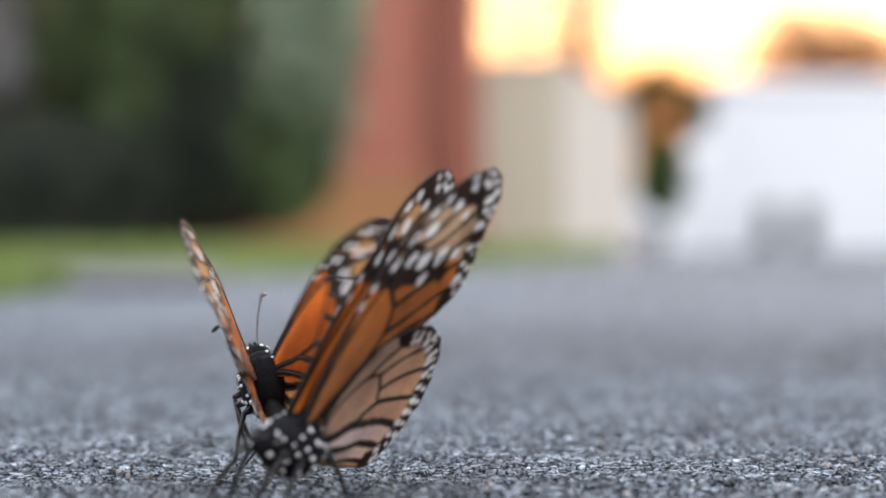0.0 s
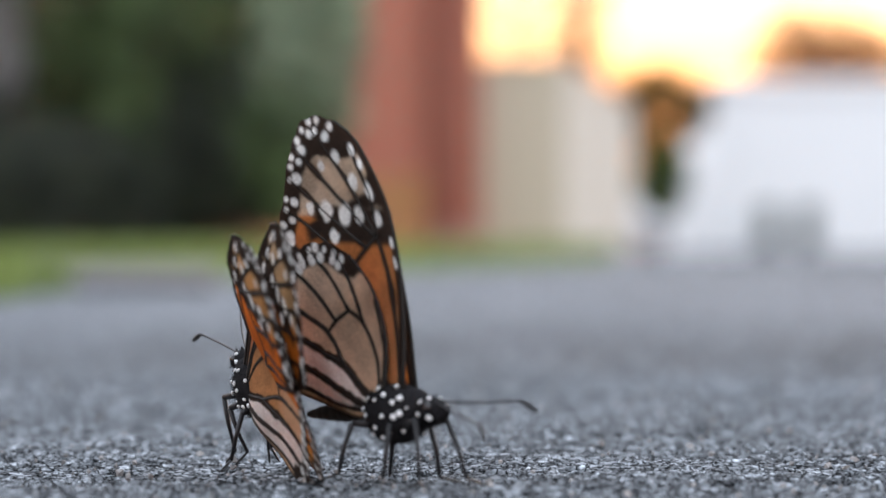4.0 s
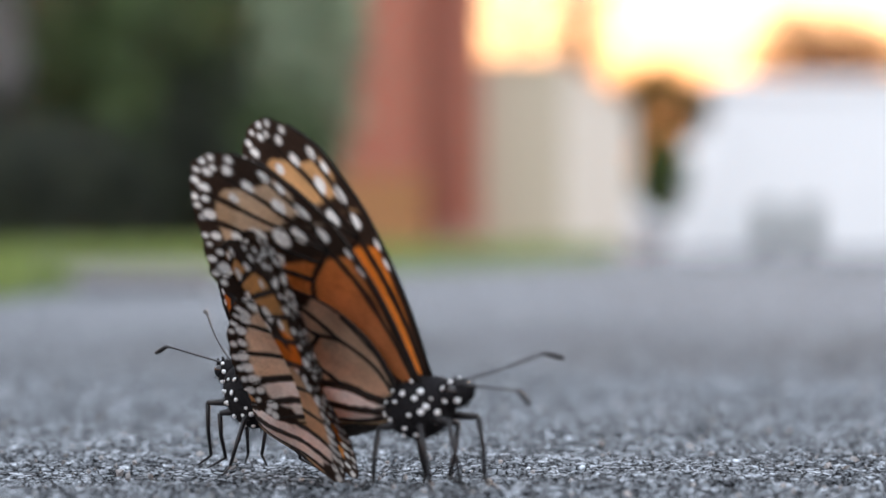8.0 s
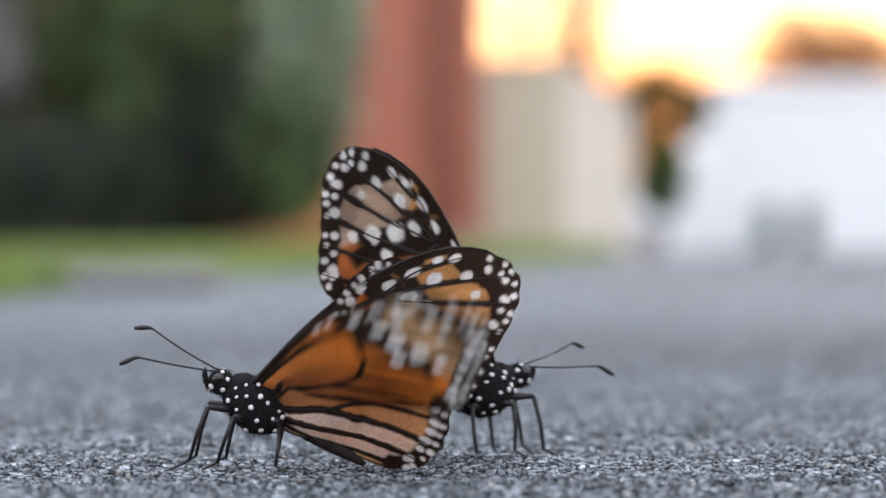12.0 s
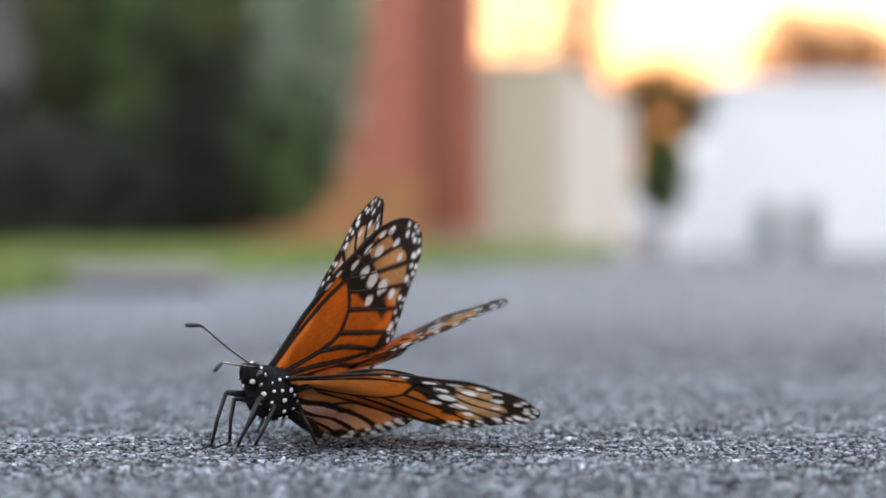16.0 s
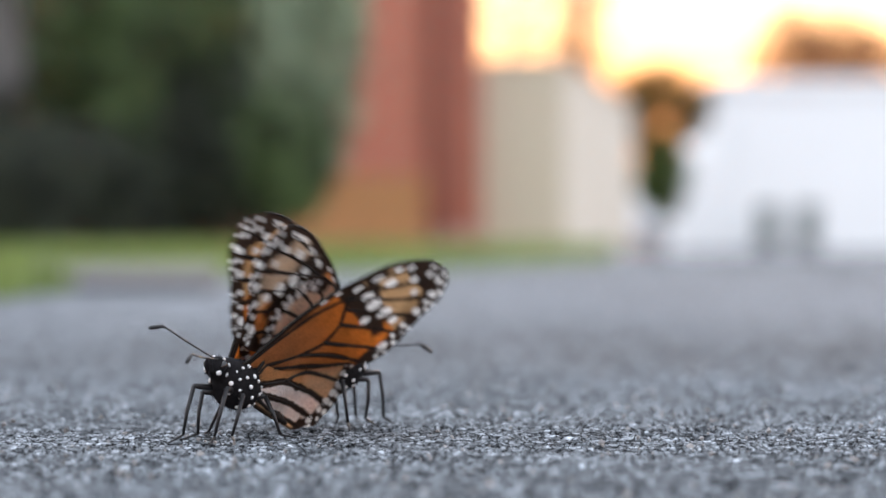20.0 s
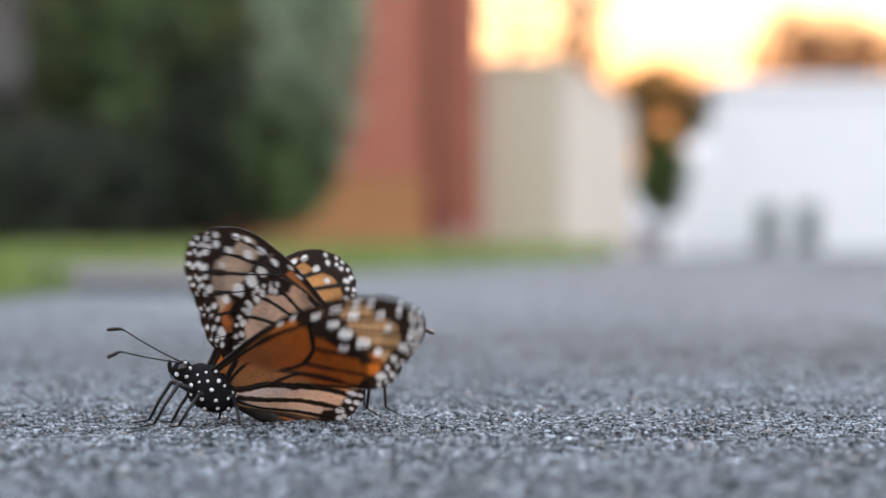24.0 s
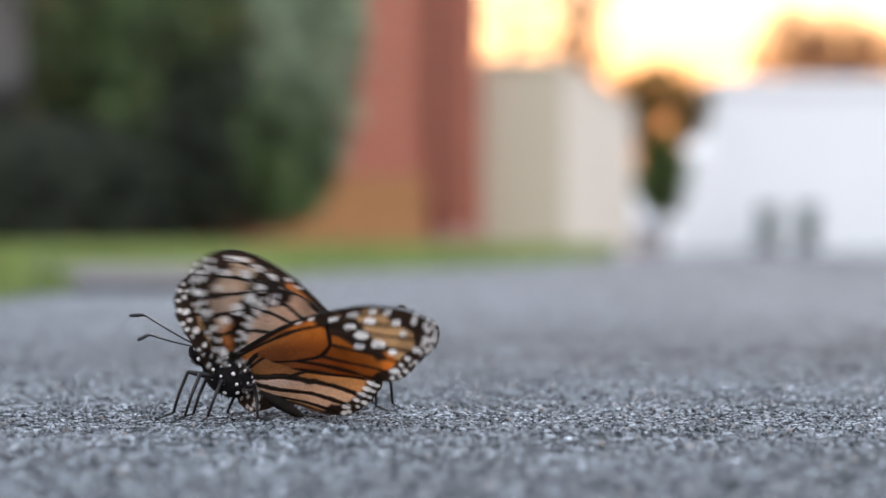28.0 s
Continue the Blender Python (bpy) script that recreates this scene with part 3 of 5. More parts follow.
def shed():
    t = thing("shed", "beige ribbed steel garden shed beside the brick house", "shed", (0, 0, -0.02))
    H = 1.72
    part("front_panel", ribbed_sheet((0.38, 20.4), (1.05, 20.4), H), M_SHED, t, smooth=False)
    part("side_panel", ribbed_sheet((1.06, 20.42), (2.28, 27.5), H, pitch=0.2), M_SHED_LIT, t, "shed side wall, coloured paler for the skylight on it", smooth=False)
    part("back_panel", ribbed_sheet((2.28, 27.5), (0.38, 27.5), H, pitch=0.2), M_SHED, t, smooth=False)
    part("corner_post", box(bmesh.new(), (1.03, 20.37, 0), (1.08, 20.42, H + 0.01), 0.006), M_SHED, t, smooth=False)
    part("corner_post", box(bmesh.new(), (0.35, 20.37, 0), (0.40, 20.42, H + 0.01), 0.006), M_SHED, t, smooth=False)
    part("top_rail", box(bmesh.new(), (0.35, 20.36, H), (1.09, 20.44, H + 0.05), 0.008), M_SHED, t, smooth=False)
    bm = bmesh.new()
    lo = [bm.verts.new(p) for p in ((0.36, 20.44, H), (1.1, 20.44, H), (2.32, 27.5, H), (0.36, 27.5, H))]
    hi = [bm.verts.new(v.co + Vector((0, 0, 0.05))) for v in lo]
    bm.faces.new(lo[::-1]), bm.faces.new(hi)
    for i in range(4):
        bm.faces.new((lo[i], lo[(i + 1) % 4], hi[(i + 1) % 4], hi[i]))
    part("roof", bm, M_SHED, t, smooth=False)


shed()


def white_garage():
    t = thing("garage", "white rendered garage with a low lean-to", "garage", (0, 32, -0.03))
    part("wall", box(bmesh.new(), (4.1, 0, 0), (13.0, 0.2, 2.30), 0.01), M_WALL, t, smooth=False)
    part("wall", box(bmesh.new(), (4.1, 0.2, 0), (4.3, 6.0, 2.30), 0.01), M_WALL, t, smooth=False)
    part("lean_to", box(bmesh.new(), (3.33, 0.02, 0), (4.1, 3.0, 1.42), 0.02), M_WALL, t, "low white lean-to", smooth=False)
    part("lean_to_roof", box(bmesh.new(), (3.72, 0.03, 1.42), (4.1, 3.05, 2.16), 0.03), M_WALL, t, smooth=False)
    part("fascia", box(bmesh.new(), (4.0, -0.06, 2.30), (13.2, 0.02, 2.42), 0.01), M_WALL, t, smooth=False)
    bm = bmesh.new()
    q = [bm.verts.new(p) for p in ((4.0, -0.05, 2.42), (13.2, -0.05, 2.42), (13.2, 3.2, 2.62), (4.0, 3.2, 2.62), (4.0, 6.3, 2.42), (13.2, 6.3, 2.42))]
    bm.faces.new((q[0], q[1], q[2], q[3])), bm.faces.new((q[3], q[2], q[5], q[4]))
    r = bmesh.ops.extrude_face_region(bm, geom=bm.faces[:])
    for v in r["geom"]:
        if isinstance(v, bmesh.types.BMVert):
            v.co.z += 0.06
    bmesh.ops.recalc_face_normals(bm, faces=bm.faces)
    part("roof", bm, M_WALL, t, "pale sheet roof", smooth=False)


white_garage()


def wheelie_bin(x, y):
    t = thing("wheelie_bin", "grey-green plastic wheelie bin by the garage wall", "bin", (x, y, -0.005), group="bins at the garage")
    bm = bmesh.new()
    lo = [bm.verts.new(p) for p in ((-0.11, -0.14, 0.05), (0.11, -0.14, 0.05), (0.11, 0.14, 0.05), (-0.11, 0.14, 0.05))]
    hi = [bm.verts.new(p) for p in ((-0.14, -0.19, 0.6), (0.14, -0.19, 0.6), (0.14, 0.19, 0.6), (-0.14, 0.19, 0.6))]
    bm.faces.new(lo[::-1]), bm.faces.new(hi)
    for i in range(4):
        bm.faces.new((lo[i], lo[(i + 1) % 4], hi[(i + 1) % 4], hi[i]))
    bmesh.ops.bevel(bm, geom=bm.edges[:], offset=0.02, segments=2, affect="EDGES")
    part("body", bm, M_BIN, t)
    part("lid", box(bmesh.new(), (-0.155, -0.22, 0.605), (0.155, 0.22, 0.65), 0.02), M_BIN, t)
    for sx in (-1, 1):
        bm = bmesh.new()
        tube(bm, [(sx * 0.12, 0.17, 0.08), (sx * 0.16, 0.17, 0.08)], 0.08, 14)
        part("wheel", bm, M_TYRE, t)
    bm = bmesh.new()
    tube(bm, [(-0.12, 0.19, 0.57), (-0.12, 0.25, 0.6), (0.12, 0.25, 0.6), (0.12, 0.19, 0.57)], 0.014, 8)
    part("handle", bm, M_BIN, t)


wheelie_bin(4.42, 31.0)
wheelie_bin(4.98, 31.1)


def parked_car():
    t = thing("car", "white parked car half hidden behind the shed", "car", (3.6, 38.0, 0.0))
    bm = bmesh.new()
    box(bm, (-0.85, -2.0, 0.05), (0.85, 2.0, 0.82), 0.05)
    part("body", bm, M_CAR, t)
    bm = bmesh.new()
    lo = [bm.verts.new(p) for p in ((-0.76, -1.5, 0.8), (0.76, -1.5, 0.8), (0.76, 0.9, 0.8), (-0.76, 0.9, 0.8))]
    hi = [bm.verts.new(p) for p in ((-0.58, -1.0, 1.32), (0.58, -1.0, 1.32), (0.58, 0.3, 1.32), (-0.58, 0.3, 1.32))]
    bm.faces.new(lo[::-1]), bm.faces.new(hi)
    for i in range(4):
        bm.faces.new((lo[i], lo[(i + 1) % 4], hi[(i + 1) % 4], hi[i]))
    bmesh.ops.bevel(bm, geom=bm.edges[:], offset=0.06, segments=2, affect="EDGES")
    part("cabin", bm, M_CAR, t)
    bm = bmesh.new()
    q = [bm.verts.new(p) for p in ((-0.62, -1.46, 0.87), (0.62, -1.46, 0.87), (0.5, -1.1, 1.26), (-0.5, -1.1, 1.26))]
    bm.faces.new(q)
    bmesh.ops.solidify(bm, geom=bm.faces[:], thickness=0.02)
    part("rear_window", bm, M_GLASS, t, smooth=False)
    for sx in (-0.8, 0.8):
        for sy in (-1.25, 1.25):
            bm = bmesh.new()
            tube(bm, [(sx - 0.1, sy, 0.32), (sx + 0.1, sy, 0.32)], 0.32, 20)
            w = part("wheel", bm, M_TYRE, t)
            bm = bmesh.new()
            tube(bm, [(sx - 0.105, sy, 0.32), (sx + 0.105, sy, 0.32)], 0.19, 16)
            part("rim", bm, M_CAR, w)
    part("bumper", box(bmesh.new(), (-0.84, -2.06, 0.3), (0.84, -1.95, 0.5), 0.04), M_CAR, t)


parked_car()

# small tree between shed and garage, with a gap in its crown, and a shrub at its foot
shrub("tree", "small round-headed backlit tree with a gap in its leaves", (2.72, 28.5, 0.0), (0.60, 0.4, 0.52), 4200, 0.075, M_OLIVE, 21,
      category="tree", hole=(0.04, 1.60, 0.11), trunk_h=1.25, dense=True, rough=0.45)
shrub("shrub", "upright dark green shrub under the small tree", (2.70, 28.2, 0.0), (0.33, 0.25, 0.52), 4000, 0.06, M_TREE, 22, trunk_h=0.42, dense=True, rough=0.3)
# trees on the skyline
shrub("tree", "tall slim backlit tree behind the shed", (3.7, 60, 0.0), (1.0, 0.9, 3.4), 1000, 0.22, M_AUTUMN, 31, category="tree", trunk_h=3.2, rough=0.4)
shrub("tree", "thin tree with sparse leaves against the sky", (1.9, 63, 0.0), (1.3, 0.9, 2.0), 260, 0.2, M_AUTUMN, 32, category="tree", trunk_h=5.0, rough=0.4)
for i, (x, y, rx, rz, th) in enumerate(((9.5, 62, 1.1, 1.0, 3.8), (10.9, 64, 1.2, 0.9, 4.2), (12.6, 66, 1.3, 1.0, 3.9), (14.8, 66, 1.5, 1.1, 3.8))):
    shrub("tree", "backlit brown tree on the skyline", (x, y, 0.0), (rx, 0.9, rz + 0.32), 950, 0.22, M_AUTUMN, 40 + i, category="tree", trunk_h=th, rough=0.4)


# ---- butterflies ----
FORE = [(0, 1.2), (6, 3.2), (14, 5.6), (24, 7.2), (34, 7.0), (42, 5.0), (47, 1.6), (49.8, -2.6), (49.6, -6.0), (47.2, -9.4), (43.6, -12.2),
        (39.8, -14.6), (36.6, -17.0), (33.4, -19.0), (30.0, -19.0), (24, -16.0), (14, -10.2), (6, -5.2), (0.6, -2.0)]
FORE_MARGIN, HIND_MARGIN = (6, 14), (4, 13)
FORE_VEINS = [
    [(0, 0.4), (9, 2.6), (18, 3.9), (26, 3.6)], [(26, 3.6), (34, 4.4), (43, 2.6)], [(26, 3.4), (36, 0.8), (48.6, -4.2)], [(26, 3.2), (34, -1.8), (46.8, -9.0)],
    [(25.4, 0.4), (33, -5.6), (42.6, -12.4)], [(23.6, -3.0), (31, -9.2), (38.2, -15.4)], [(19.5, -5.8), (27, -12.2), (34.0, -18.2)],
    [(13.5, -5.4), (20, -10.0), (27.0, -17.0)], [(0, -0.8), (8, -3.6), (14, -5.4), (19.5, -5.8), (23.6, -3.0)], [(26, 3.4), (25.2, 0.8), (23.6, -3.0)],
    [(0.3, -1.4), (9, -6.0), (20, -13.2), (25, -16.2)]]


def folded(pts):
    """Points of a hindwing given as it lies in the folded wing (x back, y up), turned to the spread wing's axes."""
    c, k = math.cos(radians(30)), math.sin(radians(30))
    return [(x * c + y * k, y * c - x * k) for x, y in pts]


HIND = folded([(0, 1.2), (2.5, 5.4), (7, 9.8), (13.5, 13.0), (20, 14.2), (25.5, 13), (29.3, 9.6), (31.2, 5), (31.6, 0), (30.6, -4.6), (28.6, -8.6),
               (26.4, -11.4), (24, -13.2), (21.5, -13.3), (17, -11.9), (10.5, -9.1), (5, -6.5), (1, -4.6), (-1.2, -1.6)])
HIND_VEINS = [folded(c) for c in (
    [(0.5, 1.0), (5, 4.8), (11, 7.0), (15, 6.6)],
    [(11, 7.0), (18, 10.8), (24.5, 13.1)],
    [(15, 6.6), (22, 8.6), (29, 9.6)],
    [(16.4, 3.4), (23, 4.4), (31, 4.4)],
    [(9.6, -0.3), (16.6, 0.9), (23, -0.2), (31, -2.2)],
    [(15, 6.6), (16.4, 3.4), (16.6, 0.9)],
    [(1, 2.4), (4.6, 7.0), (11, 11.6)],
    [(1.5, -3.2), (7.8, -6.7), (16, -10), (21.5, -12.4)],
    [(0.4, -0.8), (6, -0.4), (10, -0.3), (14.5, -1.9), (21.6, -4.3), (28.6, -8.0)],
    [(1, -2.2), (9.8, -4.3), (17.6, -7.2), (25.8, -11.2)])]
HIND_BOLD = 2
C_BLACK, C_WHITE = np.array((0.028, 0.017, 0.012)), np.array((0.80, 0.80, 0.78))


def bow(u, v, kind):
    """Gentle camber of a wing, in millimetres."""
    z = 1.5 * np.sin(np.clip(u / (50 if kind == "fore" else 32), 0, 1) * 2.6) + 0.03 * v * np.clip(u / 20, 0, 1)
    if kind == "hind":
        # the inner part bulges round the abdomen
        c, k = math.cos(radians(30)), math.sin(radians(30))
        fx, fy = u * c - v * k, u * k + v * c
        z = z - 1.7 * np.exp(-((fx - 8) / 8) ** 2 - ((fy + 3) / 4.5) ** 2)
    return z


def wing_pattern(P, kind, under, margin, veins, rng, pale):
    """Colours of the scales: ground colour, black veins, spotted black border."""
    u, v = P[:, 0], P[:, 1]
    dm, am = dist_to(P, margin)
    dv = np.full(len(P), 9.0)
    bold = np.full(len(P), 9.0)
    for i, c in enumerate(veins):
        d, _ = dist_to(P, smooth_curve(c, 18))
        if kind == "hind" and i >= len(veins) - HIND_BOLD:
            bold = np.minimum(bold, d)
        dv = np.minimum(dv, d)
    col = np.empty((len(P), 3))
    cloud = np.array([noise.noise((a * 0.16, b * 0.16, 3.1 + (5 if under else 0))) for a, b in P])
    fine = np.array([noise.noise((a * 0.7, b * 0.7, 8.1)) for a, b in P])
    # fine streaks that run outwards with the scales
    ang, r = np.arctan2(v, u), np.hypot(u, v)
    streak = np.array([noise.noise((a * 26, b * 0.12, 4.4)) for a, b in zip(ang, r)])
    spots = []
    if kind == "fore":
        base = np.array((0.46, 0.19, 0.06) if pale else (0.50, 0.17, 0.036)) if under else np.array((0.70, 0.165, 0.012))
        col[:] = base
        col *= (1 + 0.2 * cloud + 0.10 * fine + 0.14 * streak)[:, None]
        tip = u + 0.42 * v
        apex = np.array((0.50, 0.42, 0.33) if pale else (0.44, 0.325, 0.20)) if under else np.array((0.56, 0.27, 0.09))
        a = step(30.0, 31.2, tip)[:, None]
        col[:] = col * (1 - a) + apex * (1 + 0.15 * cloud[:, None] + 0.1 * streak[:, None]) * a
        band = step(25.5, 26.6, tip) * (1 - step(32.0, 33.2, tip)) * step(-10.5, -8.0, v)
        band = np.maximum(band, step(30.0, 31.2, u) * (1 - step(33.2, 34.2, u)) * step(-13, -11, v))
        band = np.maximum(band, 1 - step(1.6, 2.4, np.hypot((u - 33.5) * 0.55, v - 6.4)))
        edge_w = 4.0 + 4.6 * step(37, 45, u + 0.55 * v)
        vein_w = 0.24 + 0.6 * np.clip(cloud + 0.1, 0, 0.6) if under else 0.42
        if under:
            # dusky patches and smoky veins towards the wing's root
            col *= (1 - 0.34 * step(0.05, 0.45, cloud + 0.35 * fine + 0.2 * streak))[:, None]
            root = (1 - step(10, 26, u + 5 * cloud))[:, None]
            col[:] = col * (1 - 0.6 * root) + np.array((0.34, 0.19, 0.10)) * 0.6 * root
        spots = [(28.6, 4.6, 1.3, .8), (30.6, 1.0, 1.5, 1.1), (32.0, -2.2, 1.9, 1.5), (33.4, 4.6, 1.6, .8), (36.2, 1.8, 1.7, 1.0), (34.2, -6.0, 1.8, 1.5), (36.0, -9.4, 1.2, 1.0),
                 (38.4, 4.4, 1.0, .6), (41.2, 3.2, 1.1, .7), (29.4, -5.6, 1.3, 1.0), (41.6, -0.4, 1.2, .8), (41.4, -4.2, 1.0, .8),
                 (20.5, 6.0, 1.2, .35), (24.0, 6.3, 1.0, .4)]
    else:
        base = np.array((0.90, 0.885, 0.84)) if under else np.array((0.68, 0.17, 0.018))
        col[:] = base
        c, k = math.cos(radians(30)), math.sin(radians(30))
        fx, fy = u * c - v * k, u * k + v * c
        # above this line the cells turn from cream to tan
        line = np.interp(fx, (0, 10, 14.5, 21.6, 28.6, 34), (-0.8, -0.3, -1.9, -4.3, -8.0, -10.5))
        low = np.interp(fx, (0, 7.8, 16, 21.5, 26), (-2.8, -6.7, -10, -12.4, -13.5))
        if under:
            warm = step(-0.3, 0.3, fy - line)[:, None]
            outer = step(15, 21, fx + 2 * cloud)[:, None]
            tan_ = np.array((0.47, 0.245, 0.10)) * (1 - outer) + np.array((0.62, 0.41, 0.235)) * outer
            if pale:
                tan_ = np.array((0.56, 0.43, 0.30)) * (1 - outer) + np.array((0.66, 0.53, 0.39)) * outer
            col[:] = col * (1 - warm) + tan_ * warm
            hem = (1 - step(-0.3, 0.3, fy - low))[:, None]
            col[:] = col * (1 - hem) + np.array((0.60, 0.46, 0.29)) * hem
        col *= (1 + 0.14 * cloud + 0.09 * fine + 0.13 * streak)[:, None]
        band = np.zeros(len(P))
        edge_w = 3.7
        vein_w = (0.24 if under else 0.36) + 0.25 * np.clip(cloud, 0, 0.6)
    black = np.maximum(band, 1 - step(edge_w - 0.5, edge_w + 0.5, dm + 0.5 * fine))
    black = np.maximum(black, 1 - step(vein_w, vein_w + 0.32, dv + 0.12 * fine))
    if kind == "hind":
        black = np.maximum(black, 1 - step(0.55, 0.85, bold + 0.25 * fine))
        ds, _ = dist_to(P, smooth_curve(HIND[-6:], 30))
        black = np.maximum(black, 0.9 * (1 - step(0.3, 0.7, ds)))
        if not pale:
            # scent patch on the vein
            black = np.maximum(black, 1 - step(0.8, 1.2, np.hypot((fx - 15.2) / 1.7, (fy + 2.1) / 0.9)))
        if under:
            black = np.maximum(black, 0.45 * step(0.12, 0.4, cloud + 0.3 * streak) * step(1, 4, fy))
    else:
        ds, _ = dist_to(P, smooth_curve(FORE[:8], 40))
        black = np.maximum(black, 1 - step(0.9, 1.5, ds))
    col = col * (1 - black[:, None]) + C_BLACK * black[:, None]
    white = np.zeros(len(P))
    for x, y, a, b in spots:
        rr = np.hypot((u - x) / a, (v - y) / b)
        white = np.maximum(white, 1 - step(0.75, 1.15, rr * (1 + 0.3 * fine)))
    n1, n2 = (13, 10) if kind == "fore" else (17, 14)
    for n, depth, size in ((n1, 1.1, 0.54 if kind == "fore" else 0.6), (n2, 2.75, 0.74 if kind == "fore" else 0.8)):
        for k in range(n):
            f = (k + 0.5 + 0.15 * rng.normal()) / n
            i = min(int(f * (len(margin) - 1)), len(margin) - 2)
            p = margin[i]
            tan = margin[i + 1] - margin[i]
            tan /= np.linalg.norm(tan)
            nrm = np.array((tan[1], -tan[0]))
            c = p + nrm * (depth + 0.15 * rng.normal())
            q = P - c
            s = size * (0.75 + 0.5 * rng.random()) * (1.0 if under else 0.8)
            rr = np.hypot(q @ tan / s, q @ nrm / (s * 1.25))
            white = np.maximum(white, 1 - step(0.7, 1.25, rr * (1 + 0.3 * fine)))
    cw = C_WHITE if under else C_WHITE * 0.95
    col = col * (1 - white[:, None]) + cw * white[:, None]
    return np.clip(col, 0.004, 0.9)


def wing_mesh(kind, side, pale=False):
    """A wing as two thin sheets closed at the rim; x forward, y outward, z the upper side."""
    ctrl = FORE if kind == "fore" else HIND
    m0, m1 = FORE_MARGIN if kind == "fore" else HIND_MARGIN
    veins = FORE_VEINS if kind == "fore" else HIND_VEINS
    N, M = 300, 105
    rim = smooth_curve(ctrl, N + 1, True)[:-1]
    margin = smooth_curve(ctrl[m0:m1 + 1], 120)
    dm, am = dist_to(rim, margin)
    rng = np.random.default_rng(4 if kind == "fore" else 6)
    nick = np.where(dm < 0.3, 0.32 * np.abs(np.sin(am * math.pi * 8)) ** 3 + 0.25 * np.maximum(0, np.sin(am * 29 + (1 if side > 0 else 2.4))) ** 9, 0)
    core = np.array((1.0, -0.6))
    rim = rim + (core - rim) / np.linalg.norm(core - rim, axis=1)[:, None] * nick[:, None]
    s = np.linspace(0.02, 1, M) ** 0.9
    P = (core + s[:, None, None] * (rim - core)[None]).reshape(-1, 2)
    seed = np.random.default_rng(4 if kind == "fore" else 6)
    state = seed.bit_generator.state
    upper = wing_pattern(P, kind, False, margin, veins, seed, pale)
    seed.bit_generator.state = state
    lower = wing_pattern(P, kind, True, margin, veins, seed, pale)
    z = bow(P[:, 0], P[:, 1], kind)
    z += 0.18 * np.array([noise.noise((a * 0.12, b * 0.12, side * 3.0)) for a, b in P]) * (P[:, 0] / 12)
    t = 0.05
    top = np.stack([P[:, 1], side * P[:, 0], z + t], 1) * MM
    low = np.stack([P[:, 1], side * P[:, 0], z - t], 1) * MM
    co = np.concatenate([top, low])
    idx = np.arange(M * N).reshape(M, N)
    nxt = np.roll(idx, -1, axis=1)
    q1 = np.stack([idx[:-1], idx[1:], nxt[1:], nxt[:-1]], -1).reshape(-1, 4)
    q2 = q1[:, ::-1] + M * N
    q3 = np.stack([idx[-1], idx[-1] + M * N, nxt[-1] + M * N, nxt[-1]], -1)
    q4 = np.stack([idx[0], nxt[0], nxt[0] + M * N, idx[0] + M * N], -1)
    quads = np.concatenate([q1, q2, q3, q4])
    if side < 0:
        quads = quads[:, ::-1]
    me = bpy.data.meshes.new(kind + "wing")
    me.vertices.add(len(co))
    me.vertices.foreach_set("co", co.ravel())
    me.loops.add(quads.size)
    me.loops.foreach_set("vertex_index", np.ascontiguousarray(quads).ravel())
    me.polygons.add(len(quads))
    me.polygons.foreach_set("loop_start", np.arange(0, quads.size, 4))
    me.polygons.foreach_set("use_smooth", np.ones(len(quads), bool))
    me.update()
    at = me.color_attributes.new("pattern", "FLOAT_COLOR", "POINT")
    c = np.concatenate([upper, lower])
    at.data.foreach_set("color", np.concatenate([c, np.ones((len(c), 1))], 1).ravel())
    me.materials.append(M_WING)
    return me


def vein_mesh(ctrl, kind, side, r0, r1):
    line = smooth_curve(ctrl, 16)
    z = bow(line[:, 0], line[:, 1], kind)
    z = z + 0.18 * np.array([noise.noise((a * 0.12, b * 0.12, side * 3.0)) for a, b in line]) * (line[:, 0] / 12)
    bm = bmesh.new()
    tube(bm, [Vector((v, side * u, w)) * MM for (u, v), w in zip(line, z)], [(r0 + (r1 - r0) * i / 15) * MM for i in range(16)], 6, 0.75)
    return mesh_of(bm, "vein", M_VEIN)


MESHES = {}
for _kind, _veins in (("fore", FORE_VEINS), ("hind", HIND_VEINS)):
    for _side in (1, -1):
        MESHES[_kind, _side] = wing_mesh(_kind, _side)
        MESHES[_kind, _side, "pale"] = wing_mesh(_kind, _side, True)
        MESHES[_kind, _side, "veins"] = [vein_mesh(c, _kind, _side, 0.24, 0.12) for c in _veins]
        MESHES[_kind, _side, "veins"].append(vein_mesh((FORE if _kind == "fore" else HIND)[:7 if _kind == "fore" else 5], _kind, _side, 0.42, 0.2))

HINGE = {"fore": (1.5, 1.5, 2.6), "hind": (-2.0, 1.6, 2.0)}
LEGS = ((2.8, 1.6, -2.6, 14.0, 6.0), (0.8, 1.9, -3.0, 6.0, 8.0), (-2.2, 1.7, -2.6, -9.0, 8.5))
KNEE = (1.9, 1.0, 0.8)


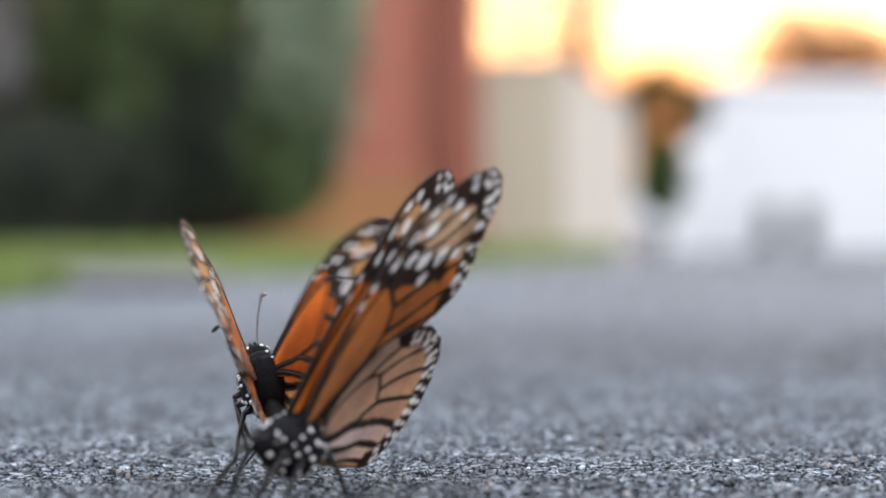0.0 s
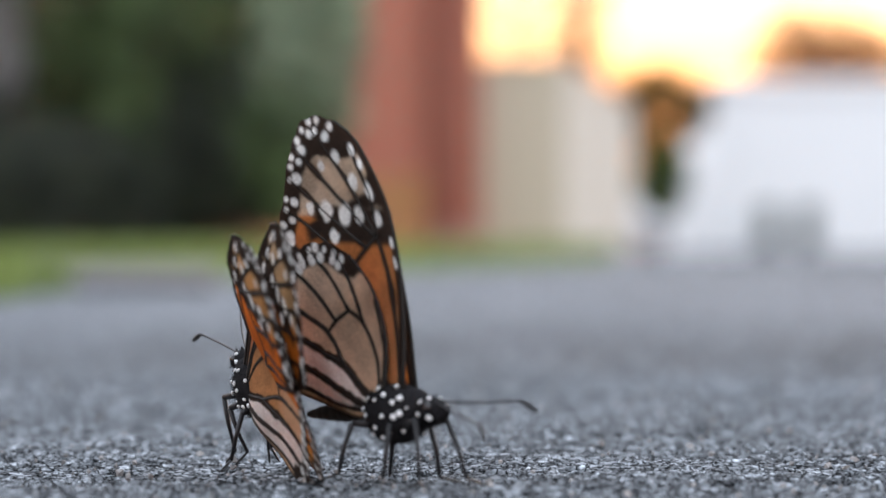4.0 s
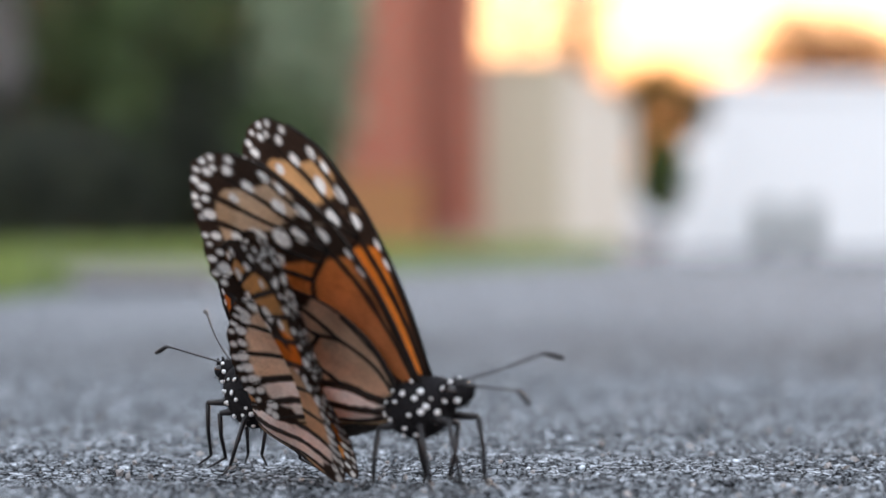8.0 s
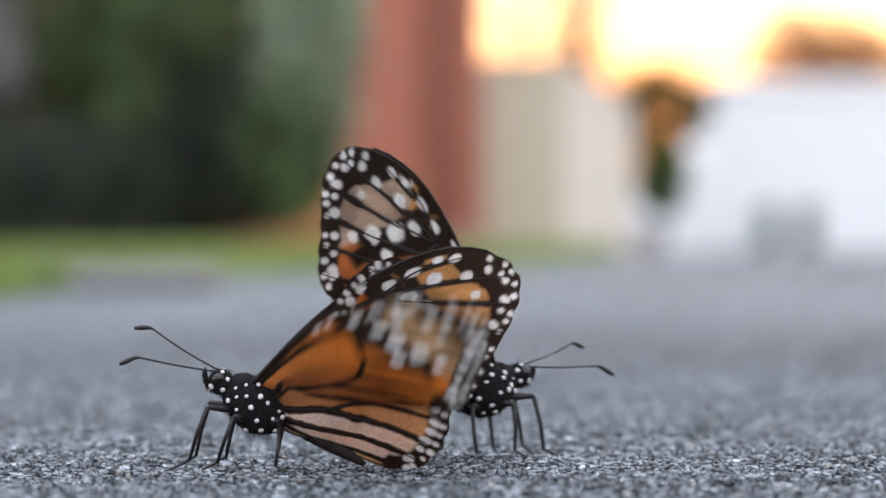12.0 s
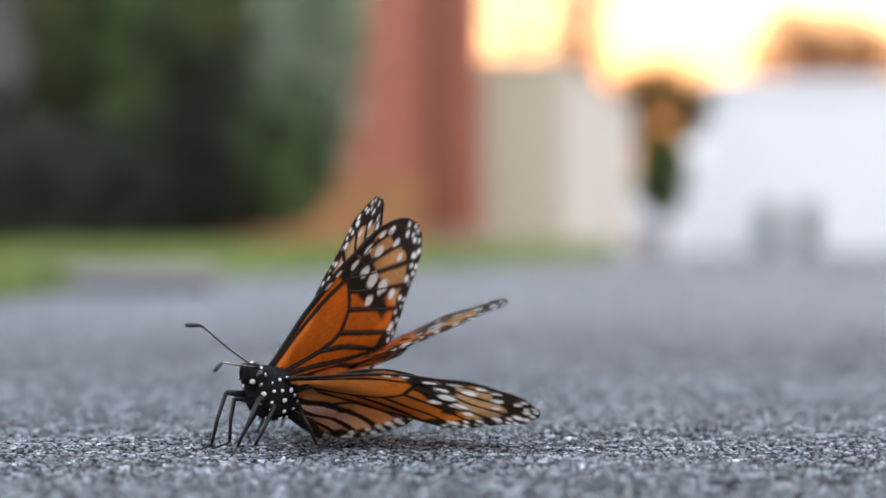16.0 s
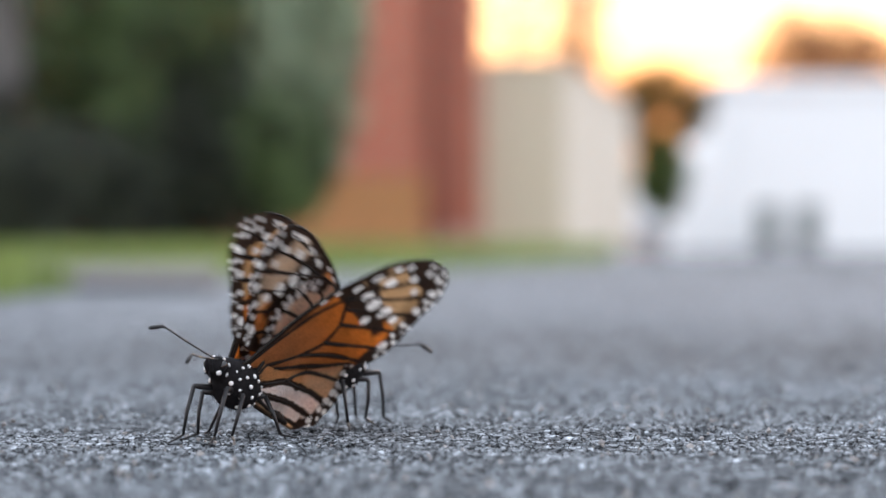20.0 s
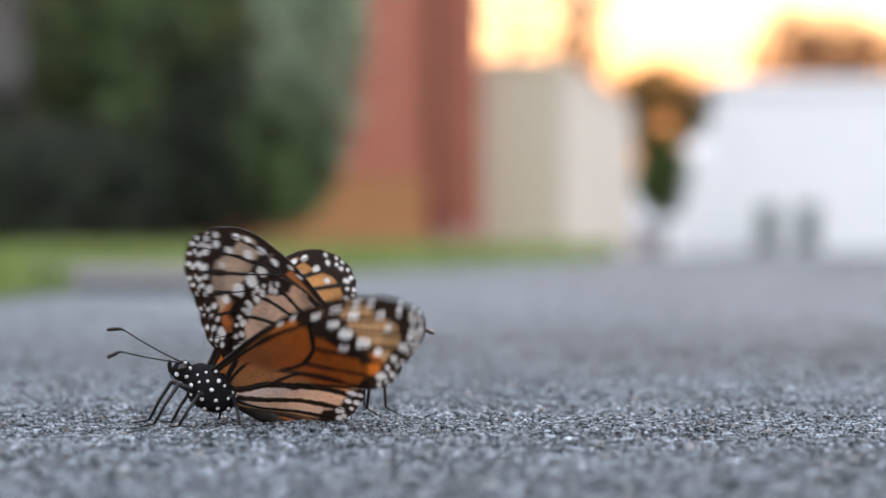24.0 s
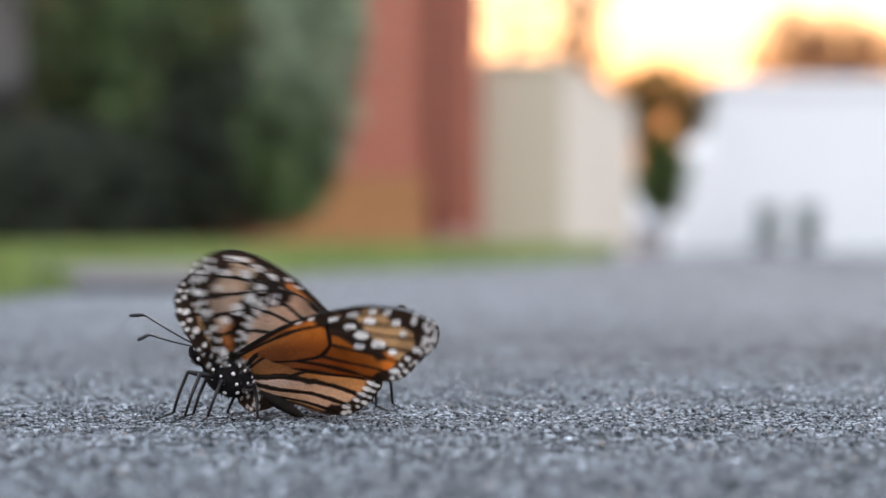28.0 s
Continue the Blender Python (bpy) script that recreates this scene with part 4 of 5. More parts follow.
def surface_fur(bm, rng, n, at, size, length, front=None):
    """Short bristles standing on an ellipsoid."""
    for _ in range(n):
        d = rng.normal(size=3)
        d /= np.linalg.norm(d)
        p = Vector([at[i] + size[i] * d[i] for i in range(3)])
        nr = Vector([d[i] / size[i] for i in range(3)]).normalized()
        tip = p + (nr + Vector((-0.5, 0, 0)) + Vector(rng.normal(size=3)) * 0.25) * length * (0.6 + 0.6 * rng.random())
        a = nr.cross(Vector((0.3, 0.5, 0.8))).normalized() * 0.05 * MM
        b = nr.cross(a).normalized() * 0.05 * MM
        q = [bm.verts.new(c) for c in (p + a, p - a * 0.5 + b, p - a * 0.5 - b)]
        e = bm.verts.new(tip)
        for i in range(3):
            bm.faces.new((q[i], q[(i + 1) % 3], e))


def body_meshes():
    rng = np.random.default_rng(12)
    bm = bmesh.new()
    blob(bm, (0, 0, 0), (6.2 * MM, 4.5 * MM, 5.0 * MM), 28, 18, wobble=0.25 * MM)
    blob(bm, (3.6 * MM, 0, 0.6 * MM), (3.4 * MM, 3.4 * MM, 3.7 * MM), 20, 12, wobble=0.15 * MM)
    MESHES["thorax"] = mesh_of(bm, "thorax", M_FUR)
    bm = bmesh.new()
    surface_fur(bm, rng, 900, (0, 0, 0), (6.2 * MM, 4.5 * MM, 5.0 * MM), 0.9 * MM)
    MESHES["fur"] = mesh_of(bm, "fur", M_FUR)
    bm = bmesh.new()
    blob(bm, (0, 0, 0), (2.3 * MM, 2.4 * MM, 2.3 * MM), 22, 14, wobble=0.1 * MM)
    surface_fur(bm, rng, 260, (0, 0, 0), (2.3 * MM, 2.4 * MM, 2.3 * MM), 0.7 * MM)
    MESHES["head"] = mesh_of(bm, "head", M_FUR)
    bm = bmesh.new()
    blob(bm, (0, 0, 0), (1.15 * MM, 0.8 * MM, 1.25 * MM), 18, 12)
    MESHES["eye"] = mesh_of(bm, "eye", M_EYE)
    bm = bmesh.new()
    tube(bm, [Vector(p) * MM for p in ((0, 0, -1), (1.2, 0, -0.4), (2.0, 0, 0.7), (2.3, 0, 1.7))], [0.45 * MM, 0.5 * MM, 0.4 * MM, 0.12 * MM], 8)
    MESHES["palp"] = mesh_of(bm, "palp", M_FUR)
    bm = bmesh.new()
    coil = [Vector((1.3 + 0.9 * math.sin(a) * (1 - a / 16), 0, -1.6 + 0.9 * math.cos(a) * (1 - a / 16))) * MM for a in np.linspace(0, 12, 40)]
    tube(bm, coil, 0.13 * MM, 6)
    MESHES["proboscis"] = mesh_of(bm, "proboscis", M_CHITIN)
    bm = bmesh.new()
    spine, girth = [], []
    for k in range(81):
        f = k / 80
        spine.append(Vector((-2.6 - 18.6 * f, 0, -0.2 - 1.4 * f * f)) * MM)
        girth.append((1.6 * math.sin(0.55 + 2.35 * f) + 0.1 * abs(math.sin(f * math.pi * 9)) + 0.02) * MM)
    tube(bm, spine, girth, 20)
    MESHES["abdomen"] = mesh_of(bm, "abdomen", M_ABDOMEN)
    bm = bmesh.new()
    blob(bm, (0, 0, 0), (0.50 * MM, 0.50 * MM, 0.25 * MM), 10, 6)
    MESHES["spot"] = mesh_of(bm, "white_spot", M_WHITE)
    for side in (1, -1):
        pts = [Vector((16.8 * s, side * (2.0 * s + 2.6 * s * s), 1.2 * s + 1.6 * s * s - 0.9 * max(0, s - 0.84) * 14)) * MM for s in np.linspace(0, 1, 22)]
        rad = [0.17 * MM if s < 0.8 else (0.17 + 0.28 * math.sin((s - 0.8) / 0.2 * 2.6)) * MM for s in np.linspace(0, 1, 22)]
        bm = bmesh.new()
        tube(bm, pts, rad, 8)
        MESHES["antenna", side] = mesh_of(bm, "antenna", M_CHITIN)


body_meshes()


def leg_mesh(i, side):
    """A leg from its hip at the origin to the foot, bent at the knee."""
    hx, hy, hz, fx, fy = LEGS[i]
    f = Vector((fx - hx, side * (fy - hy), -8.2)) * MM
    out = Vector((f.x, f.y, 0)).normalized()
    flat = Vector((f.x, f.y, 0))
    knee = flat * 0.45 + Vector((0, 0, KNEE[i])) * MM
    ankle = f - out * 3.0 * MM + Vector((0, 0, 0.9)) * MM
    bm = bmesh.new()
    tube(bm, [Vector((0, 0, 0.6 * MM)), knee * 0.5 + Vector((0, 0, 0.3 * MM)), knee], [0.8 * MM, 0.68 * MM, 0.5 * MM], 8)
    tube(bm, [knee, (knee + ankle) / 2 + out * 0.3 * MM, ankle], [0.48 * MM, 0.38 * MM, 0.3 * MM], 8)
    tube(bm, [ankle, ankle * 0.4 + f * 0.6, f, f + out * 0.7 * MM + Vector((0, 0, -0.1 * MM))], [0.26 * MM, 0.22 * MM, 0.18 * MM, 0.09 * MM], 6)
    rng = np.random.default_rng(i + 20)
    for k in range(26):
        s = rng.random()
        p = knee.lerp(ankle, s)
        d = Vector(rng.normal(size=3)).normalized() * 0.75 * MM + (ankle - knee).normalized() * 0.5 * MM
        tube(bm, [p, p + d], [0.05 * MM, 0.01 * MM], 3)
    return mesh_of(bm, "leg", M_CHITIN), f


for _i in range(3):
    for _side in (1, -1):
        MESHES["leg", _i, _side] = leg_mesh(_i, _side)


def monarch(label, raised, pale=False):
    """A monarch with its parts; x points to the head, the origin lies in the thorax."""
    t = thing("butterfly", label, "butterfly", group="mating pair of butterflies")
    parts = {"root": t}
    th = part("thorax", MESHES["thorax"], None, t)
    part("fur", MESHES["fur"], None, th)
    part("abdomen", MESHES["abdomen"], None, t, "dark tapering abdomen")
    h = part("head", MESHES["head"], None, t)
    h.location = Vector((7.7, 0, 0.9)) * MM
    for side in (1, -1):
        e = part("eye", MESHES["eye"], None, h, "glossy black eye")
        e.location = Vector((0.55, side * 1.8, 0.4)) * MM
        e.rotation_euler = (0, 0, side * 0.35)
        p = part("palp", MESHES["palp"], None, h)
        p.location = Vector((1.2, side * 0.5, -0.6)) * MM
        a = part("antenna", MESHES["antenna", side], None, h, "thin black clubbed antenna")
        a.location = Vector((1.0, side * 0.7, 1.6)) * MM
        a.rotation_euler = (0, radians(4 if side == raised else 21), 0)
    part("proboscis", MESHES["proboscis"], None, h)
    rng = np.random.default_rng(33)
    spots = []
    for side in (1, -1):
        for x, lat in ((-4.6, 5), (-4.4, -35), (5.0, 25), (5.2, -20), (-3.6, 25), (-3.2, -10), (-2.2, -42), (-2.0, 50), (-1.2, 12), (-0.8, -22), (0.2, -55), (0.4, 30), (1.1, -6), (1.6, 58), (2.0, -36), (2.6, 14), (3.2, -16), (3.5, 40), (4.1, 2), (4.3, -45)):
            lat_r = radians(lat + rng.normal() * 5)
            k = math.sqrt(max(0.05, 1 - (x / 6.5) ** 2))
            spots.append((Vector((x, side * 4.65 * k * math.cos(lat_r), 5.15 * k * math.sin(lat_r))), Vector((x / 14, side * math.cos(lat_r) / 3, math.sin(lat_r) / 3.6)), th))
        for x, lat in ((-0.9, 35), (-0.9, -20), (0.5, 58), (1.2, -35)):
            lat_r = radians(lat)
            k = math.sqrt(max(0.05, 1 - (x / 2.2) ** 2))
            spots.append((Vector((x, side * 2.5 * k * math.cos(lat_r), 2.4 * k * math.sin(lat_r))), Vector((x / 4, side * math.cos(lat_r) / 2, math.sin(lat_r) / 2)), h))
    for p, n, owner in spots:
        s = part("white_spot", MESHES["spot"], None, owner, "")
        q = Vector((0, 0, 1)).rotation_difference(n)
        size = 0.66 + 0.5 * rng.random()
        s.matrix_local = Matrix.LocRotScale(p * MM, q, (size, size * (0.8 + 0.3 * rng.random()), 1))
    for side, tag in ((1, "L"), (-1, "R")):
        for kind in ("hind", "fore"):
            w = part(kind + "wing", MESHES[(kind, side, "pale") if pale else (kind, side)], None, t, "orange wing with black veins and white-spotted border" if kind == "fore" else "pale tan wing with black veins and white-spotted border")
            w.rotation_mode = "QUATERNION"
            for me in MESHES[kind, side, "veins"]:
                part("vein", me, None, w)
            parts[tag + kind] = w
        for i in range(3):
            me, foot = MESHES["leg", i, side]
            g = part("leg", me, None, t, "thin black jointed leg")
            g.location = Vector((LEGS[i][0], side * LEGS[i][1], LEGS[i][2])) * MM
            parts["leg", i, side] = (g, foot)
    return parts


MONARCH_A = monarch("monarch butterfly with orange black-veined wings, walking on asphalt", -1)
MONARCH_B = monarch("monarch butterfly with brighter orange wings, joined tail to tail", 1, True)
cam.data.dof.focus_object = MONARCH_A["root"]


def wing_pose(kind, side, lift, sweep):
    x, y, z = HINGE[kind]
    return Matrix.Translation(Vector((x, side * y, z)) * MM) @ Euler((side * radians(lift), 0, 0)).to_matrix().to_4x4() @ Matrix.Translation((0, 0, (-0.6 if kind == "hind" else 0) * MM)) @ Euler((0, 0, side * radians(sweep))).to_matrix().to_4x4()


def body_pose(x, y, z, yaw, pitch, roll):
    turn = Euler((0, 0, radians(yaw))).to_matrix() @ Euler((0, radians(-pitch), 0)).to_matrix() @ Euler((radians(roll), 0, 0)).to_matrix()
    return Matrix.Translation(Vector((x, y, z)) * MM) @ turn.to_4x4()


def leg_pose(m, i, side, foot):
    """Swings a leg at its hip so that its foot stands on the road."""
    hip = Vector((LEGS[i][0], side * LEGS[i][1], LEGS[i][2])) * MM
    at = m @ hip
    want = m.to_3x3() @ foot
    L = foot.length
    drop = min(max(at.z - 0.0002, 0.0), L * 0.97)
    flat = Vector((want.x, want.y, 0))
    flat = flat.normalized() * math.sqrt(L * L - drop * drop)
    goal = m.to_3x3().inverted() @ Vector((flat.x, flat.y, -drop))
    return Matrix.Translation(hip) @ foot.rotation_difference(goal).to_matrix().to_4x4()


def move(parts, rows):
    """Keys a butterfly: seconds; place in mm, heading, pitch, roll; lift and sweep of the left fore-, right fore-, left hind- and right hindwing."""
    walk(parts["root"], [(r[0], body_pose(*r[1:7])) for r in rows])
    for tag, side, kind, k in (("L", 1, "fore", 7), ("R", -1, "fore", 9), ("L", 1, "hind", 11), ("R", -1, "hind", 13)):
        walk(parts[tag + kind], [(r[0], wing_pose(kind, side, r[k], r[k + 1])) for r in rows])
    for i in range(3):
        for side in (1, -1):
            g, foot = parts["leg", i, side]
            walk(g, [(r[0], leg_pose(body_pose(*r[1:7]), i, side, foot)) for r in rows])


def motions():
    move(MONARCH_A, [
        (0, -30.5, 391.5, 14.5, 107.1, 29.3, -13.5, 75.6, 24.7, 59.8, 29.2, 75.1, 30, 58.3, 29.3),
        (0.5, -31.8, 392.3, 13.3, 109.7, 22.9, -24.3, 88.8, 32, 100.7, 30.6, 88.8, 29.4, 100.6, 29.1),
        (0.7, -30.4, 393.8, 13.7, 102.8, 22, -31.2, 85.1, 23.3, 104.7, 25.8, 84.9, 27.7, 104.7, 28.2),
        (0.8, -31, 393.4, 14.5, 96.1, 28.6, -37.6, 71.4, 24.9, 112.9, 26.5, 71.4, 28, 112.1, 28.3),
        (0.933, -29.1, 391.7, 15.4, 101.2, 28.1, -16.3, 50.2, 14.6, 3.9, 18, 51.3, 29.3, 3.4, 27.1),
        (1, -29.1, 391.7, 15.4, 101.2, 28.1, -16.3, 54.2, 14.6, 9.9, 18, 53.7, 29.3, 9.4, 27.1),
        (1.067, -29.1, 391.7, 15.4, 101.2, 28.1, -16.3, 58.2, 14.6, 15.9, 18, 56.1, 29.3, 15.4, 27.1),
        (1.2, -29, 394.3, 15.1, 98.2, 28.1, -26.7, 79.9, 25.9, 107, 27.2, 79.8, 30, 106.4, 28.4),
        (1.5, -29.4, 394.8, 11.4, 105.5, 25.9, -17.7, 92.6, 35.8, 97, 32.7, 92.5, 31.9, 96.9, 29.5),
        (2, -32, 399.7, 11.5, 107.9, 21.2, -7.7, 80.9, 37.2, 44.7, 20.2, 80.8, 44.1, 44.2, 27.1),
        (2.3, -30.2, 396.1, 12.1, 108.7, 22.6, -22, 86.5, 33.1, 102.7, 31.2, 86.5, 37.8, 102.5, 32.1),
        (2.5, -30.2, 396.1, 12.4, 105.2, 25, -30.7, 78.4, 30.6, 109.2, 30, 78.4, 36.7, 109.1, 33.9),
        (2.8, -31.5, 396.1, 12.8, 109.9, 25.9, -21, 92.9, 33.3, 97, 31.5, 92.9, 37.6, 97, 37.2),
        (3, -31.9, 395.8, 13.6, 111.3, 25.5, -16.6, 93.5, 32.5, 90.5, 32.8, 93.5, 39.5, 90.5, 39.5),
        (3.5, -31.9, 396, 13.6, 113.1, 27.4, -15.2, 95.4, 30.8, 91.9, 31.2, 95.4, 37.6, 91.9, 38.5),
        (5.5, -32.3, 395.4, 14.2, 121.1, 27.6, -29.1, 80.9, 27.5, 107.5, 28.1, 80.9, 37.6, 107.5, 35.7),
        (6, -32.8, 394, 13.1, 126.8, 28.6, -19.3, 76.3, 22.8, 107.7, 21.9, 76.3, 34.4, 107.7, 34.4),
        (6.3, -32.1, 392.4, 13.7, 126.5, 26.8, -15.3, 88.6, 29.4, 101.2, 29.1, 88.5, 37.8, 101.2, 35.1),
        (6.5, -32.1, 392.7, 13.8, 127.2, 26.8, -14.3, 88.3, 29.4, 98.7, 29.1, 88.2, 38.2, 98.7, 34.9),
        (6.7, -31.8, 393.6, 13.4, 127.1, 26.6, -15.7, 84.6, 29, 104.8, 28.9, 84.5, 37.5, 104.7, 34.8),
        (7, -31.9, 393.7, 12.5, 128.8, 27.4, -14.9, 77.1, 22.7, 106.9, 21.7, 77.1, 33.9, 106.9, 33.9),
        (7.5, -32.2, 394.3, 13.3, 128.9, 25.6, -17.5, 81.6, 28.8, 105, 27.8, 81.6, 37.5, 105, 34.7),
        (8, -32.6, 392.2, 12.4, 130.2, 25.9, -17, 76.1, 25.4, 107.9, 24.4, 76.1, 34.7, 107.9, 34.7),
        (8.5, -32, 393.4, 13, 130.9, 24.3, -18.5, 81.5, 29.5, 105.1, 28.5, 81.5, 35.4, 105.1, 33.6),
        (9, -31.3, 393.9, 12, 135.7, 27, -15.4, 77.5, 24.5, 106.5, 24.9, 77.5, 32.1, 106.5, 32.1),
        (9.5, -32.2, 393.9, 12.9, 134.3, 26.8, -27.6, 79.1, 30.7, 108.5, 30, 79, 32.7, 108.2, 30.7),
        (9.8, -32.4, 394.9, 12.8, 137.3, 30.8, -16.4, 55.2, 28.5, 59.1, 32.4, 55.2, 30.5, 88, 30.2),
        (9.933, -32, 395.1, 11.9, 140.2, 33, -11.8, 51.6, 26.1, 60.1, 20.7, 88.8, 27.3, 88, 29.2),
        (10, -32, 395.1, 11.9, 140.2, 33, -11.8, 65.6, 26.1, 60.1, 20.7, 97.2, 27.3, 88, 29.2),
        (10.067, -32, 395.1, 11.9, 140.2, 33, -11.8, 79.6, 26.1, 60.1, 20.7, 105.6, 27.3, 88, 29.2),
        (10.2, -31.7, 395.3, 12.4, 142.9, 30.8, -8.4, 70, 30.7, 72.4, 35.2, 76, 31.3, 88, 30),
        (10.5, -30.4, 395.4, 12.3, 147.4, 30.1, -4.5, 74, 34.1, 83.7, 36.1, 80, 30.3, 83.6, 30.2),
        (11, -30.1, 394.3, 11.8, 165.5, 26.5, 3, 60.5, 29.7, 66.1, 25.5, 75.1, 33.1, 63.9, 29.5),
        (11.5, -30.7, 395.9, 11.3, 161.2, 26.7, -9.2, 45.3, 40.3, 69.9, 31.2, 51.3, 24.8, 69.9, 29.3),
        (11.6, -31.1, 398.3, 10.8, 160.2, 27, -12, 32.2, 43.9, 85, 33.8, 38.2, 21.9, 84.8, 29.7),
        (11.933, -32.2, 398.3, 10.7, 183.5, 25.3, -6.8, 60.2, 28.7, 79.9, 36.2, 69.3, 33.7, 79.4, 30.2),
        (12, -32.2, 398.3, 10.7, 183.5, 25.3, -6.8, 46.2, 28.7, 79.9, 36.2, 60.9, 33.7, 79.4, 30.2),
        (12.067, -32.2, 398.3, 10.7, 183.5, 25.3, -6.8, 32.2, 28.7, 79.9, 36.2, 52.5, 33.7, 79.4, 30.2),
        (12.2, -30.8, 398.2, 9.6, 195.7, 20.5, -4.7, 56.5, 25.3, 68.6, 24.2, 62.5, 33.9, 68.6, 27.9),
        (12.5, -31.6, 399.8, 9.8, 198, 23.9, -7.7, 58.6, 27.6, 77.2, 24.8, 64.6, 27.5, 77.1, 28),
        (14.5, -30.5, 427.2, 10.4, 225.2, 24.3, -10.9, 55.5, 31.9, 89.8, 36.6, 61.5, 30.7, 89.8, 30.3),
        (14.6, -30.3, 427.4, 10.4, 223.8, 23.7, -13.8, 45.7, 30.2, 94.9, 36.1, 51.7, 32.4, 94.8, 30.2),
        (14.8, -32.9, 431.3, 10.4, 221.2, 27, -18.1, 21.5, 23.8, 78.6, 28.9, 27.5, 28.7, 78.6, 28.8),
        (14.933, -35.1, 431.5, 9.2, 229.7, 27.3, -18.7, 46.5, 31.4, 80.5, 17.9, 54.5, 20.1, 80, 27.7),
        (15, -35.1, 431.5, 9.2, 229.7, 27.3, -18.7, 34.5, 31.4, 76.5, 17.9, 47.3, 20.1, 76, 27.7),
        (15.067, -35.1, 431.5, 9.2, 229.7, 27.3, -18.7, 22.5, 31.4, 72.5, 17.9, 40.1, 20.1, 72, 27.7),
        (15.2, -34, 432.7, 9.3, 225.9, 23.5, -14.9, 58.3, 26.5, 86.2, 32.5, 64.3, 31.3, 86.2, 29.5),
        (15.5, -33.2, 433.7, 9.1, 230.9, 20, -14.9, 60.6, 26.2, 97.7, 35.9, 66.6, 35.7, 97.6, 30.2),
        (15.8, -34.3, 434.5, 9.4, 231.8, 20.4, -15, 59.5, 24.9, 86.9, 33.7, 65.5, 36.1, 86.9, 29.7),
        (16, -32.8, 434.1, 10.5, 241.1, 23.1, -20.8, 24.8, 25.7, 83.2, 26.3, 41.5, 35, 82.7, 28.6),
        (16.5, -32.4, 435.8, 9.1, 223.8, 22, -15.5, 46.4, 28.7, 75, 34.6, 52.4, 32.3, 75, 29.9),
        (16.8, -36, 435.3, 10.2, 223.6, 22.6, -13.7, 62.1, 26.9, 78.3, 30.3, 68.1, 34.9, 78.1, 29),
        (16.9, -37, 435, 10.4, 226, 24.1, -13.5, 48.9, 30.3, 63.1, 26.5, 54.9, 33.2, 63.1, 28.3),
        (17, -38.5, 433.7, 10.8, 230.4, 27.5, -14.5, 46.8, 36.7, 60.6, 23.4, 59.8, 27.5, 60.1, 28.4),
        (17.067, -38.5, 433.7, 10.8, 230.4, 27.5, -14.5, 34.8, 36.7, 46.6, 23.4, 52.6, 27.5, 46.1, 28.4),
        (17.2, -38.4, 437.1, 11.5, 222.1, 25.3, -14.4, 23.7, 24, 37.9, 17.8, 29.7, 29, 37.9, 26.6),
        (17.5, -34.1, 440.9, 9.2, 219.9, 20.6, -14.3, 21.4, 17.7, 40.2, 22.4, 27.4, 30.5, 40.2, 27.5),
        (17.7, -34.5, 442, 9.2, 229, 20.3, -11, 53.9, 41, 56.8, 29.5, 59.9, 33.1, 56.8, 28.9),
        (17.9, -35.9, 443.2, 9.7, 237.7, 18.4, -10.4, 65.5, 33.5, 76.8, 34, 71.5, 35.5, 76.8, 29.8),
        (18, -37.1, 445.2, 10, 242.4, 19.9, -9.7, 69.5, 30.2, 81.3, 36, 82.3, 37.2, 80.8, 29.8),
        (18.5, -36.1, 446.1, 7.3, 229, 15.5, -3, 93.5, 32, 62.8, 32.4, 99.5, 32.7, 62.8, 29.5),
        (19, -40, 445.6, 10.2, 239.3, 23.6, -14.2, 14.6, 27.4, 46.9, 25.4, 28.9, 30.7, 46.4, 28.1),
        (19.5, -39.9, 451.6, 10.3, 233.9, 22.1, -8.8, 50.1, 38.1, 58.9, 28, 56.1, 32.6, 58.9, 28.6),
        (19.933, -41.5, 455.9, 10.9, 242.1, 21.2, -8.5, 61.9, 29.9, 77.4, 32.9, 74.5, 37.4, 75.1, 29.7),
        (20, -41.5, 455.9, 10.9, 242.1, 21.2, -8.5, 56.9, 29.9, 72.4, 32.9, 71.5, 37.4, 70.1, 29.7),
        (20.067, -41.5, 455.9, 10.9, 242.1, 21.2, -8.5, 51.9, 29.9, 67.4, 32.9, 68.5, 37.4, 65.1, 29.7),
        (20.5, -43.5, 460.9, 10, 224.8, 15.5, -9.8, 27.6, 23.7, 43.2, 26.4, 33.6, 29.1, 43.2, 28.3),
        (20.933, -47.4, 466.3, 10.8, 227.5, 24.6, -14.2, 22.1, 27.2, 51.5, 29.7, 34.4, 30.8, 48.4, 29.1),
        (21, -47.4, 466.3, 10.8, 227.5, 24.6, -14.2, 17.1, 27.2, 45.5, 29.7, 31.4, 30.8, 42.4, 29.1),
        (21.067, -47.4, 466.3, 10.8, 227.5, 24.6, -14.2, 12.1, 27.2, 39.5, 29.7, 28.4, 30.8, 36.4, 29.1),
        (21.5, -48.4, 470.6, 9.3, 226, 21.1, -9, 65.7, 32.4, 69.4, 37.1, 71.7, 31.4, 69.2, 30.4),
        (23.5, -51, 491, 7.1, 202.4, 20, -4.2, 33.8, 30.6, 39.7, 33.3, 39.8, 26.3, 39.7, 29.7),
        (23.933, -50.1, 495.4, 7.6, 198.1, 24.7, -4.6, 38.3, 31.6, 53.1, 23.3, 49.4, 21.8, 52.6, 29.5),
        (24, -50.1, 495.4, 7.6, 198.1, 24.7, -4.6, 48.3, 31.6, 53.1, 23.3, 55.4, 21.8, 52.6, 29.5),
